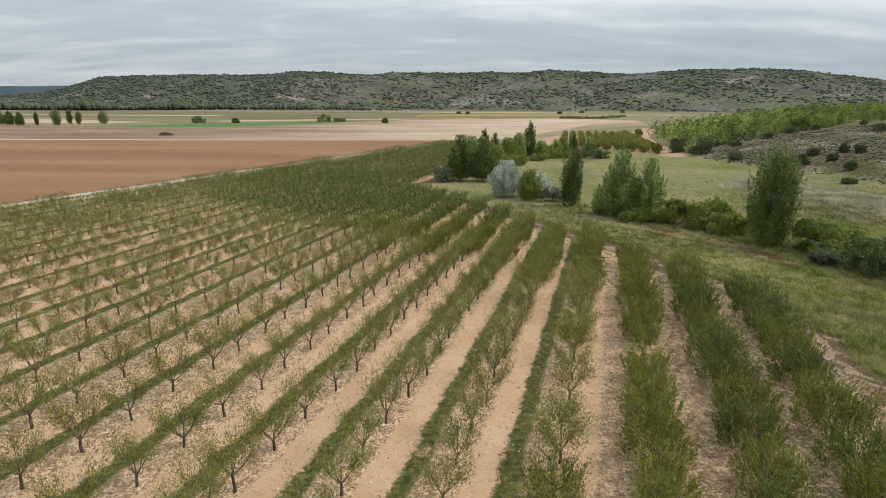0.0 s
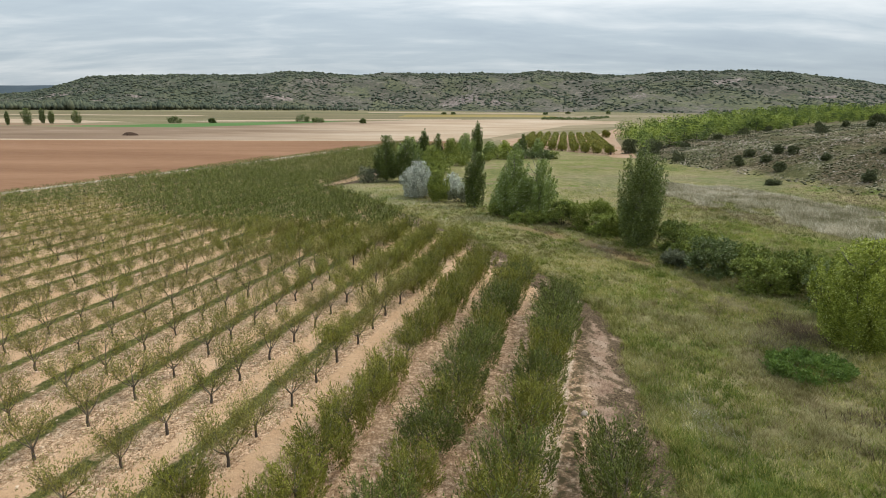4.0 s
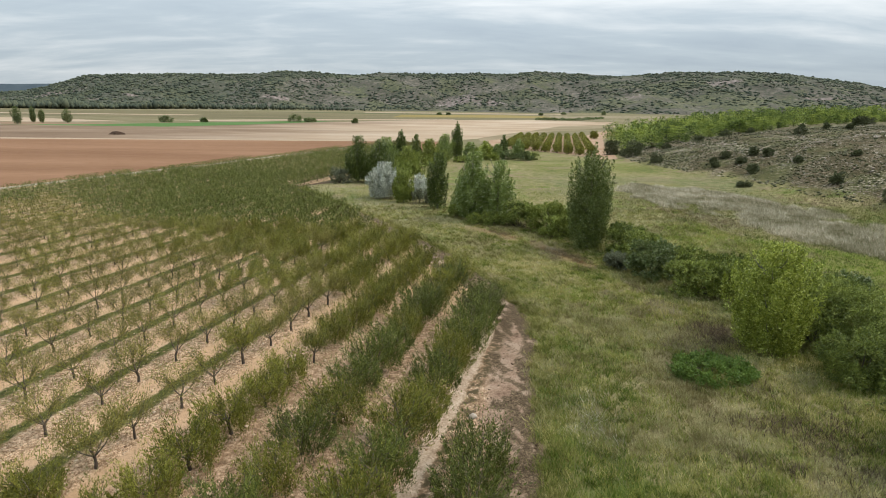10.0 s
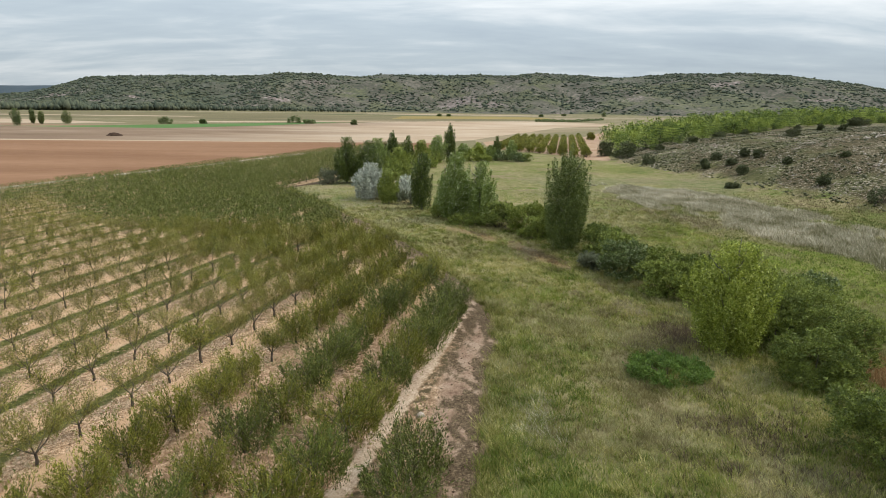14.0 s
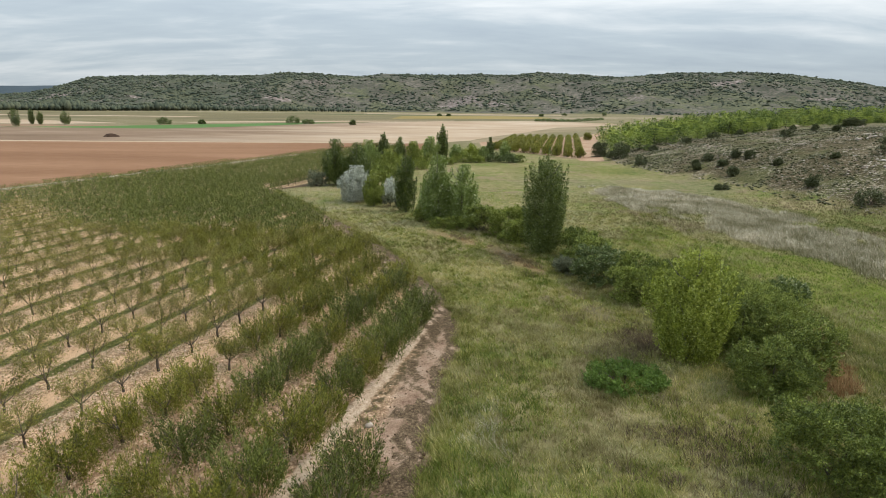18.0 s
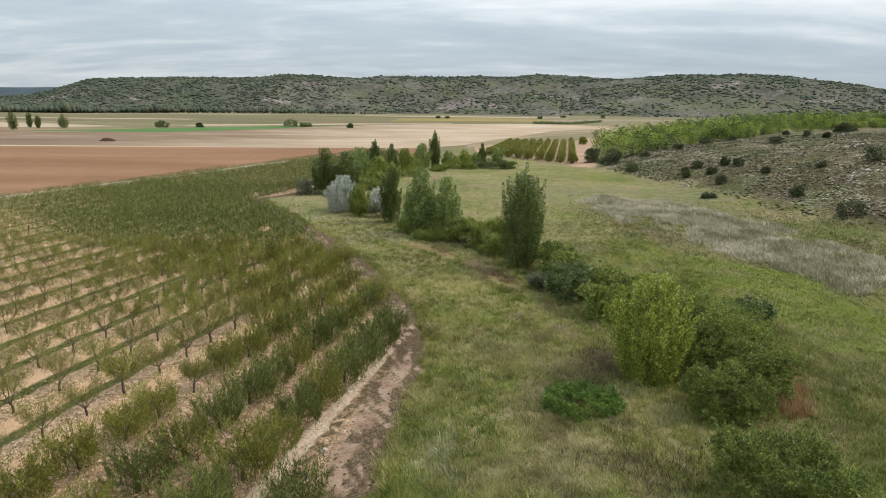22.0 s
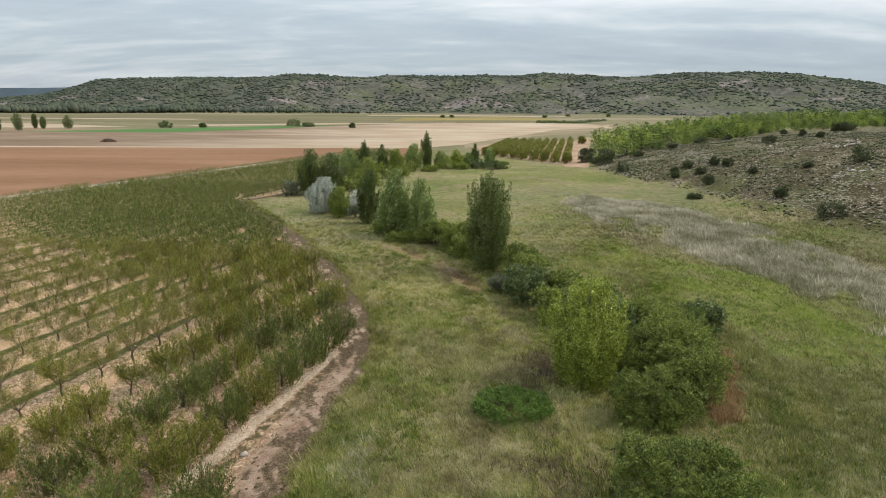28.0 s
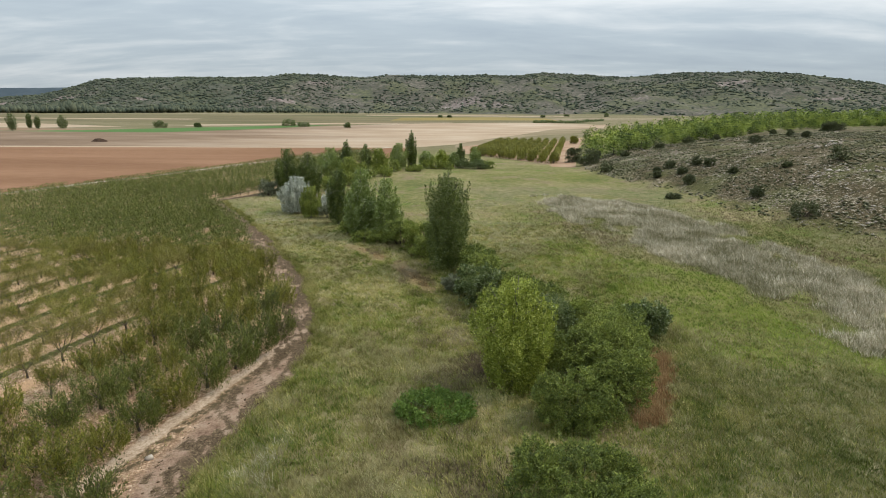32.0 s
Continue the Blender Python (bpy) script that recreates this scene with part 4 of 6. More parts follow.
def poplar(name, label, category, x, y, h, w, mat, n=5200, lobes=4, base=0.35, leaf=0.30, seed=0, lean=(0.12, 0, 0.95), top_sharp=0.72, trunk=BARK_GREY, group="", waist=0.8):
    r = np.random.default_rng(seed + 100)
    ob = tagged(new(name), label, category, group)
    ob.location = (x, y, float(height(np.array(x), np.array(y))))
    pts, ways, out = plumes(n, h, w, base, top_sharp, r, int(34 + 20 * lobes), waist)
    heart = r.random(n) < 0.16
    u, c = r.uniform(0, 0.86, n), r.uniform(0, 6.28, n)
    q = 0.30 * w * np.sqrt(r.uniform(0, 1, n)) * (1 - (0.8 - 0.3 * top_sharp) * np.clip(u - 0.3, 0, 1))
    pts[heart] = np.stack([np.cos(c) * q, np.sin(c) * q, base + h * u], -1)[heart]
    bow = lean[0] * 0.10 * h * np.clip(pts[:, 2] / h, 0, 1) ** 2
    pts[:, 0] += bow
    face = out * 0.9 + np.array([0.35, -0.1, 0.45])
    v, fc = leaves(pts, leaf, leaf * 0.62, r, ways * 0.7 + out * 0.7 + np.array([lean[0], lean[1], 0]), 0.3, face)
    pieces = [tube([(0, 0, -0.3), (0.02 * h * r.uniform(-1, 1), 0, h * 0.3), (0, 0.01 * h, h * 0.6), (0, 0, h * 0.92)], [0.02 * h, 0.015 * h, 0.009 * h, 0.02], 7)]
    bole, pieces = part("trunk", mesh_np("trunk", *pieces[0], trunk, True), ob), []
    for i in range(16):
        z0 = h * r.uniform(0.06, 0.72)
        a = r.uniform(0, 6.28)
        q = w * r.uniform(0.2, 0.38)
        pieces.append(tube([(0, 0, z0), (math.cos(a) * q * 0.6, math.sin(a) * q * 0.6, z0 + h * 0.07), (math.cos(a) * q, math.sin(a) * q, z0 + h * 0.19)], [0.007 * h, 0.004 * h, 0.008], 4))
    part("branching", mesh_np("branching", *joined(pieces), trunk, True), bole)
    part("crown", mesh_np("crown", v, fc, mat), ob)
    return ob


def bush(name, label, category, x, y, h, wx, wy, mat, n=4200, leaf=0.20, seed=0, blobs=20, low=0.0, up_lean=0.4, group="", solid=0.14, bough=(0.22, 0.46)):
    """A rounded shrub of many leaf-covered boughs."""
    r = np.random.default_rng(seed + 500)
    ob = tagged(new(name), label, category, group)
    ob.location = (x, y, float(height(np.array(x), np.array(y))))
    rad = 0.5 * min(wx, wy, 1.7 * h) * r.uniform(*bough, blobs)
    cz = low + rad * 0.35 + (h - low - rad * 1.35).clip(0) * r.uniform(0, 1, blobs) ** 1.1
    a, q = r.uniform(0, 6.28, blobs), r.uniform(0.3, 1, blobs) ** 0.33 * np.sqrt(np.clip(1.15 - (cz / h) ** 3, 0.1, 1))
    cx, cy = np.cos(a) * q * (wx * 0.5 - rad * 0.6).clip(0), np.sin(a) * q * (wy * 0.5 - rad * 0.6).clip(0)
    cz[0], cx[0], cy[0] = h - rad[0], 0, 0
    wgt = rad ** 2 / (rad ** 2).sum()
    per = 16
    n = n // per
    k = r.choice(blobs, n, p=wgt)
    d = r.normal(size=(n, 3))
    d[:, 2] = np.abs(d[:, 2]) - 0.3
    d /= np.linalg.norm(d, axis=1)[:, None]
    lump = 1 + 0.45 * value_noise(d[:, 0] * 4 + k, d[:, 1] * 4 + d[:, 2] * 3, seed)
    far_out = np.where(r.random(n) < 0.14, r.uniform(1.0, 1.32, n), r.uniform(0.45, 1.0, n) ** 0.2)
    p = np.stack([cx, cy, cz], -1)[k] + d * (rad[k] * lump * far_out)[:, None]
    heart = r.random(n) < solid
    p[heart] = (d * np.array([wx * 0.44, wy * 0.44, h * 0.86]) * (lump * r.uniform(0.75, 1.0, n))[:, None] + np.array([0, 0, 0.08 * h]))[heart]
    ways = d * 0.75 + np.array([0.05, 0, up_lean]) + r.normal(0, 0.2, d.shape)
    ways /= np.linalg.norm(ways, axis=1)[:, None]
    v, fc = sprays(p, ways, 0.08 + leaf * 1.6, 0.02 + leaf * 0.45, per, leaf, r, 0.66, 1.0)
    v[:, 2] = np.maximum(v[:, 2], 0.02)
    pieces = []
    for i in range(min(blobs, 9)):
        pieces.append(tube([(cx[i] * 0.15, cy[i] * 0.15, -0.2), (cx[i] * 0.5, cy[i] * 0.5, cz[i] * 0.45), (cx[i], cy[i], cz[i])], [0.03 * h ** 0.5, 0.022 * h ** 0.5, 0.01], 4))
    part("stem", mesh_np("stem", *joined(pieces), BARK, True), ob)
    part("foliage", mesh_np("foliage", v, fc, mat), ob)
    return ob


# tree belt along the ditch
PB = "poplars of the tree belt"
poplar("poplar", "tall dark green poplar with a dense ovoid crown", "tree", 42.3, 71.3, 14.0, 6.1, LEAF_POPLAR, 46000, 11, 0.0, 0.19, 1, lean=(0.03, 0, 0.95), top_sharp=1.0, group=PB)
poplar("poplar", "tall pale green poplar with a loose windblown crown", "tree", 27.5, 89.5, 12.6, 6.2, LEAF_PALE, 18000, 6, 0.2, 0.27, 2, lean=(0.3, 0, 0.9), top_sharp=0.25, group=PB)
poplar("poplar", "green poplar leaning in the wind beside a taller one", "tree", 31.6, 88.2, 11.0, 5.6, LEAF_PALE, 14000, 5, 0.2, 0.27, 3, lean=(0.35, 0, 0.9), top_sharp=0.3, group=PB)
poplar("poplar", "slender dark poplar with a narrow column of leaves", "tree", 21.6, 98.5, 11.4, 3.9, LEAF_POPLAR, 14000, 4, 0.2, 0.24, 4, top_sharp=0.85, group=PB)
poplar("poplar", "small slim young poplar beside larger ones", "tree", 25.0, 92.5, 5.4, 2.4, LEAF_PALE, 2600, 2, 0.2, 0.22, 5, group=PB)
poplar("silver_poplar", "broad silver-leaved poplar shrub with whitish foliage", "tree", 10.8, 109.5, 8.2, 7.6, LEAF_SILVER, 14000, 5, 0.1, 0.27, 6, top_sharp=0.5)
poplar("silver_poplar", "low silver-leaved poplar shrub behind a green one", "tree", 17.6, 110.5, 5.2, 6.2, LEAF_SILVER, 7000, 5, 0.1, 0.27, 7, top_sharp=0.5)
poplar("poplar", "short rounded green poplar in front of a silvery shrub", "tree", 14.9, 104.5, 6.9, 4.4, LEAF_BUSH, 11000, 4, 0.1, 0.24, 8, top_sharp=0.8, group=PB)
poplar("poplar", "tall dark poplar at the orchard corner", "tree", 1.6, 133.0, 12.2, 6.6, LEAF_POPLAR, 14000, 5, 0.4, 0.32, 9, top_sharp=0.6, group=PB)
poplar("poplar", "tall green poplar close beside a darker one", "tree", 7.0, 132.0, 11.4, 6.6, LEAF_POPLAR, 12000, 4, 0.4, 0.32, 10, top_sharp=0.4, group=PB)
bush("shrub", "grey-green low shrub at the foot of tall poplars", "shrub", -2.6, 130.5, 3.4, 4.6, 4, LEAF_SCRUB, 2600, 0.32, 11)
bush("shrub", "grey-green shrub beside a silvery poplar", "shrub", 19.2, 104.0, 2.6, 5.0, 3, LEAF_SCRUB, 2600, 0.3, 12)
poplar("poplar", "dark narrow poplar rising over lighter trees", "tree", 8.8, 167.0, 11.6, 4.0, LEAF_POPLAR, 7000, 2, 0.6, 0.38, 13, group=PB)
poplar("tree", "leafy light green tree in the tree belt", "tree", 5.0, 163.0, 10.2, 8.0, LEAF_PALE, 10000, 4, 0.3, 0.38, 14, top_sharp=0.5)
poplar("tree", "broad light green tree with a loose crown", "tree", 11.4, 158.0, 7.6, 7.4, LEAF_BUSH, 8000, 4, 0.3, 0.38, 15, top_sharp=0.5)
poplar("poplar", "narrow dark poplar beside a yellowing tree", "tree", 12.9, 177.5, 10.4, 3.0, LEAF_POPLAR, 5200, 2, 0.3, 0.38, 16, group=PB)
poplar("tree", "yellow-green tree with a rounded crown", "tree", 17.0, 179.0, 8.8, 6.8, LEAF_YELLOW, 7000, 4, 0.3, 0.38, 17, top_sharp=0.6)
poplar("tree", "light green upright tree in the tree belt", "tree", 22.2, 191.0, 10.0, 6.4, LEAF_PALE, 7000, 3, 0.3, 0.40, 18, top_sharp=0.6)
poplar("poplar", "tall slender dark poplar overtopping the belt", "tree", 26.2, 194.0, 13.6, 3.8, LEAF_POPLAR, 7000, 3, 0.4, 0.40, 19, top_sharp=0.9, group=PB)
for i, (bx, by, bh, bw) in enumerate([(31, 199, 6.4, 6.4), (36.5, 201, 6.8, 5.4), (41.0, 203, 5.6, 4.6)]):
    poplar("tree", "bushy green tree at the end of the tree belt", "tree", bx, by, bh, bw, LEAF_BRIGHT if i == 1 else LEAF_PALE, 4600, 4, 0.2, 0.44, 20 + i, top_sharp=0.6, group="bushy trees of the belt")
poplar("poplar", "small dark poplar with a narrow crown", "tree", 43.2, 204.0, 9.0, 2.8, LEAF_POPLAR, 3600, 2, 0.4, 0.44, 24, group=PB)
poplar("tree", "pale green tree beside dark bushes", "tree", 48.6, 203.0, 7.6, 4.2, LEAF_PALE, 3600, 3, 0.4, 0.44, 25, top_sharp=0.6)
for i, (bx, by, bh, bw) in enumerate([(44.5, 197, 3.6, 6), (49.5, 195.5, 3.2, 7), (53, 198, 2.4, 5), (38.5, 194, 2.2, 5), (28, 186, 2.0, 6), (20, 171, 2.6, 6), (14, 150, 3.4, 6), (11, 140, 3.2, 6), (8.5, 150, 4.6, 6.5), (14.5, 166, 4.6, 6.5), (20.5, 184, 4.2, 6.5), (5.0, 143, 4.0, 6), (33.5, 195, 3.8, 7), (1.5, 150, 4.0, 6)]):
    bush("shrub", "dense green shrub under the belt trees", "shrub", bx, by, bh, bw, bw * 0.7, LEAF_DARK if i < 2 else LEAF_BUSH, 3000, 0.34, 30 + i, group="shrubs under the belt")
BG = "shrubs along the ditch"
for i, (bx, by, bh, bw, bd, m, lab) in enumerate([
        (34.6, 84.0, 4.0, 5.6, 4.4, LEAF_BUSH, "yellow-green shrub between poplars"),
        (38.4, 80.5, 4.4, 6.4, 4.8, LEAF_YELLOW, "yellowing shrub between tall poplars"),
        (39.4, 76.6, 3.2, 5.0, 4.0, LEAF_BUSH, "low green shrub beside a tall poplar"),
        (29.4, 85.0, 1.8, 6.0, 2.8, LEAF_BUSH, "low green growth under poplars"),
        (25.4, 90.6, 2.2, 3.4, 2.6, LEAF_BUSH, "low green shrub between slim poplars"),
        (46.4, 68.2, 4.0, 4.8, 4.8, LEAF_GREEN, "green shrub at the foot of a poplar"),
        (46.4, 63.6, 4.0, 5.4, 4.6, LEAF_BUSH, "leafy green shrub in the hedge"),
        (43.4, 61.4, 1.8, 2.8, 2.6, LEAF_SCRUB, "grey-green shrub beside a dark bush"),
        (46.0, 58.0, 4.2, 4.9, 4.6, LEAF_DARK, "dense dark green rounded bush"),
        (50.2, 59.4, 3.4, 5.0, 4.6, LEAF_BUSH, "light green shrub in the hedge"),
        (48.8, 53.0, 3.4, 5.6, 4.8, LEAF_BUSH, "yellow-green leafy shrub in the hedge"),
        (52.2, 53.0, 3.8, 4.8, 5.2, LEAF_GREEN, "green shrub behind a bright rounded tree"),
        (52.8, 47.6, 4.2, 5.4, 5.2, LEAF_DARK, "dark green shrub behind a rounded tree"),
        (56.2, 47.4, 4.4, 5.6, 5.4, LEAF_GREEN, "tall dense green shrub of the hedge"),
        (56.4, 42.6, 4.6, 6.0, 5.6, LEAF_BUSH, "large dense green shrub"),
        (53.2, 41.0, 4.2, 5.4, 5.0, LEAF_GREEN, "green shrub close beside a rounded tree"),
        (55.6, 37.2, 4.2, 5.0, 4.6, LEAF_BUSH, "large leafy green shrub"),
        (52.2, 34.6, 3.7, 6.0, 4.4, LEAF_GREEN, "wide dense green shrub on the meadow"),
        (61.4, 50.4, 3.2, 5.2, 3.8, LEAF_DARK, "grey-dark shrub at the meadow edge"),
        (50.5, 25.0, 4.3, 7.4, 5.8, LEAF_GREEN, "broad green shrub on rough grass"),
        (58.6, 47.6, 3.6, 5.2, 4.4, LEAF_GREEN, "dense green shrub linking the hedge")]):
    bush("shrub", lab, "shrub", bx, by, bh, bw, bd, m, int((4200 + 330 * bw * bh) * (3.4 if by < 30 else (2.6 if by < 48 else 1.15))), 0.122 if by < 48 else 0.20, 60 + i, 34 if by < 62 else 26, group=BG, solid=0.03, bough=(0.20, 0.40))
poplar("rounded_tree", "bright yellow-green rounded tree standing in the meadow", "tree", 48.3, 39.2, 9.8, 7.2, LEAF_BRIGHT, 48000, 6, 0.15, 0.165, 41, lean=(0.05, 0, 0.85), top_sharp=0.72, waist=0.5)
bush("nettle_patch", "low dense mound of dark green nettles", "shrub", 42.4, 35.2, 1.1, 5.6, 4.5, LEAF_NETTLE, 13000, 0.15, 42, 60, solid=0.4, bough=(0.14, 0.34))

# dark evergreen bushes at the foot of the hillside and on it
HB = "evergreen bushes on the hillside"
for i, (bx, by, bh, bw) in enumerate([(90.8, 206.0, 5.6, 8.6), (88.0, 222.0, 5.6, 6.0), (90.4, 179.6, 3.4, 5.4), (102.6, 144.6, 2.5, 3.6), (104.8, 155.4, 1.9, 3.3), (104.0, 163.0, 2.4, 3.7), (110.2, 159.0, 2.5, 3.0), (112.2, 155.6, 2.3, 3.8), (99.0, 157.6, 1.8, 2.4), (100.0, 160.8, 1.8, 2.6), (94.6, 132.6, 1.4, 4.0),
                                      (106.7, 118.5, 2.8, 3.7), (106.9, 102.2, 3.6, 5.2), (127.9, 127.0, 3.8, 5.0), (112.1, 141.6, 1.7, 2.4), (140.2, 188.4, 3.2, 5.2), (120.0, 132.6, 1.2, 2.2), (156.5, 188.3, 2.2, 3.0), (167.4, 216.6, 2.8, 3.0), (181.6, 254.0, 2.4, 3.6), (196.0, 240.0, 3.8, 6.0), (203.0, 243.0, 3.4, 5.0), (118.0, 213.5, 2.6, 4.6), (133.0, 224.0, 3.6, 5.6), (104.0, 207.5, 2.4, 4.0), (147.0, 232.0, 2.4, 4.0)]):
    bush("evergreen_bush", "dark rounded holm oak bush on stony ground", "bush", bx, by, bh * (0.86 if bw < 6 else 1), bw * (0.78 if bw < 6 else 1), bw * 0.7, LEAF_OAK, 2600 if bw < 6 else 8000, 0.26 if bw < 6 else 0.32, 140 + i, 26, group=HB, solid=0.35)

# scattered trees and bushes on the plain
FT = "poplars on the plain"
for i, (bx, by, bh, bw) in enumerate([(-316.8, 438, 14, 9.5), (-335, 441, 11, 4), (-334.4, 479, 13.5, 5), (-321.4, 471.5, 11.5, 5.5), (-304.4, 478, 12, 10)]):
    poplar("far_poplar", "dark poplar standing alone on the plain", "tree", bx, by, bh * 1.08, bw * 0.78, LEAF_DARK, 3000, 2, 0.4, 0.6, 170 + i, top_sharp=0.9, group=FT)
for i, (bx, by, bh, bw) in enumerate([(-352, 445, 11, 9), (-366, 452, 12, 9), (-380, 460, 11, 10), (-396, 464, 12, 10)]):
    poplar("far_poplar", "broad dark poplar in a row on the plain", "tree", bx, by, bh, bw * 0.8, LEAF_DARK, 3000, 4, 0.3, 0.8, 180 + i, top_sharp=0.6, group=FT)
for i, (bx, by, bh, bw) in enumerate([(-240.5, 520, 6.2, 13), (-210.3, 532, 4, 7), (-136.9, 579, 7.6, 15), (-119.2, 572, 4.2, 13), (-70.6, 556, 4.6, 6.5), (320, 1100, 8, 10), (194, 1070, 5, 9), (254, 1160, 5, 12), (3, 1005, 4, 8), (20, 1010, 4, 8)]):
    bush("far_bush", "dark rounded bush on the open plain", "bush", bx, by, bh, bw, bw * 0.8, LEAF_DARK, 3600, 0.6, 190 + i, 14, group="bushes on the plain", solid=0.6)
r = np.random.default_rng(5)
n = 5200
t = r.uniform(0, 1, n)
hx1, hy1 = np.interp(t, [0, 0.6, 1], [137, 205, 262]), np.interp(t, [0, 0.6, 1], [752, 775, 885]) + r.normal(0, 4, n)
hz1 = (1.4 + 2.6 * (0.5 + 0.5 * value_noise(hx1 / 5, hy1 * 0, 23)).clip(0, 1)) * r.uniform(0, 1, n)
v, fc = leaves(np.stack([hx1, hy1, height(hx1, hy1) + hz1], -1), 1.1, 0.8, r, np.array([0, 0, 0.4]), 0.8)
tagged(new("far_hedge", mesh_np("far_hedge", v, fc, LEAF_DARK)), "line of dark scrub along a ditch on the plain", "hedge", kind="stuff")
n = 3400
tx = r.uniform(-1150, -130, n)
ty = np.interp(tx, [-1150, -700, -520, -130], [1050, 1090, 1280, 1330]) + r.normal(0, 16, n)
th = np.interp(tx, [-1150, -700, -300, -130], [23, 22, 15, 6]) * r.uniform(0.5, 1.0, n) * (0.72 + 0.22 * value_noise(tx / 45, tx * 0, 19))
tz = height(tx, ty)
ok = r.random(n) < np.interp(tx, [-1150, -620, -540, -130], [1, 1, 0.25, 0.12])
v1 = np.stack([tx, ty, tz + th * 0.5], -1)[ok]
tagged(new("far_treeline", chips("far_treeline", v1, np.stack([th * 0.30, th * 0.30, th * 0.5], -1)[ok] * r.uniform(0.75, 1.35, (int(ok.sum()), 3)), HILL_BUSH, 0.3, True)), "dark line of poplars below the far hill", "trees", kind="stuff")

# ---- pine wood on the back of the hillside ----
n = 5200
wx, wy = r.uniform(90, 520, n), r.uniform(205, 430, n)
lim_in = np.interp(wx, [86, 93, 104, 120, 139, 165, 200, 300, 400, 520], [216, 211, 211, 217, 229, 250, 278, 300, 310, 320])
ok = (wx > 88 + (wy - 206) * 0.215) & (wy > lim_in + r.uniform(0, 5, n)) & (wy < lim_in + 130)
wx, wy, li = wx[ok], wy[ok], lim_in[ok]
# a stand with gaps
cell = {}
for a, b, c in zip(wx, wy, li):
    cell.setdefault((int(a / 6.2), int(b / 6.6)), (a, b, b - c))
def pine_crown(r, hgt, k, wide):
    """Leaf places of a young pine: whorls of boughs that shorten upwards."""
    tiers = max(4, int(hgt / 0.75))
    tier = r.integers(0, tiers, k)
    a = (r.integers(0, 6, k) + 0.5 * (tier % 2)) * 1.047 + r.normal(0, 0.20, k)
    u = tier / tiers
    reach = wide * hgt * (1 - u) ** 0.55 * (0.75 + 0.25 * np.minimum(u * 6, 1))
    t = r.uniform(0, 1, k) ** 0.6
    rr = reach * t
    z = hgt * (0.06 + 0.94 * u) + 0.30 * rr + r.normal(0, 0.10, k) * (1.2 - u)
    return np.stack([np.cos(a) * rr + r.normal(0, 0.12, k), np.sin(a) * rr + r.normal(0, 0.12, k), z], -1)


pine_kinds = []
for k in range(6):
    rk = np.random.default_rng(700 + k)
    hk = 5.0
    v, fc = leaves(pine_crown(rk, hk, 1450, 0.50 + 0.02 * k), 0.32, 0.20, rk, np.array([0, 0, 0.25]), 0.7)
    pine_kinds.append((mesh_np("trunk", *tube([(0, 0, -0.3), (0.05, 0, hk * 0.5), (0, 0, hk * 0.9)], [0.11, 0.07, 0.02], 5), BARK, True), mesh_np("crown", v, fc, LEAF_PINE)))
pw = ([], [])
for a, b, depth in cell.values():
    if r.random() < 0.10:
        continue
    hgt = 3.2 + 0.16 * min(depth, 26) + 4.4 * r.random() ** 2
    zz = float(height(np.array(a), np.array(b)))
    if depth < 12 and a < 330:
        ob = tagged(new("pine_tree"), "young bright green pine at the edge of the wood", "tree", "pines at the edge of the wood")
        tm, cm = pine_kinds[int(r.integers(0, 6))]
        part("trunk", tm, ob)
        part("crown", cm, ob)
        ob.matrix_basis = pose(a, b, zz, 0, 0, r.uniform(0, 360)) @ Matrix.Diagonal((hgt / 5 * r.uniform(0.9, 1.15), hgt / 5 * r.uniform(0.9, 1.15), hgt / 5 * 0.82, 1))
        continue
    ring = 0 if depth < 38 else 1
    q = pine_crown(r, hgt, (440, 90)[ring], 0.50)
    pw[ring].append(q + np.array([a, b, zz]))
v, fc = joined([leaves(np.concatenate(pw[i]), a, b, r, np.array([0, 0, 0.2]), 0.7) for i, (a, b) in enumerate(((0.52, 0.30), (0.95, 0.62)))])
tagged(new("pine_wood", mesh_np("pine_wood", v, fc, LEAF_PINE)), "bright green young pine wood on the hillside", "wood", kind="stuff")

# ---- soil heap ----
hx2, hy2 = np.meshgrid(np.linspace(-1, 1, 34), np.linspace(-1, 1, 20))
hz = np.clip(1 - hx2 ** 2 - hy2 ** 2, 0, 1) ** 0.7 * (1.7 + 0.5 * fbm(hx2 * 4, hy2 * 3, 7)) - 0.12
heap = mesh_np("manure_heap", np.stack([hx2 * 5.6, hy2 * 3.0, hz], -1).reshape(-1, 3), grid_faces(34, 20), HEAP, True)
hp = tagged(new("manure_heap", heap), "long dark heap of manure on the ploughed field", "heap")
hp.location = (-167, 318, 0.05)
hp.scale = (0.86, 0.86, 0.95)

# ---- almond trees ----


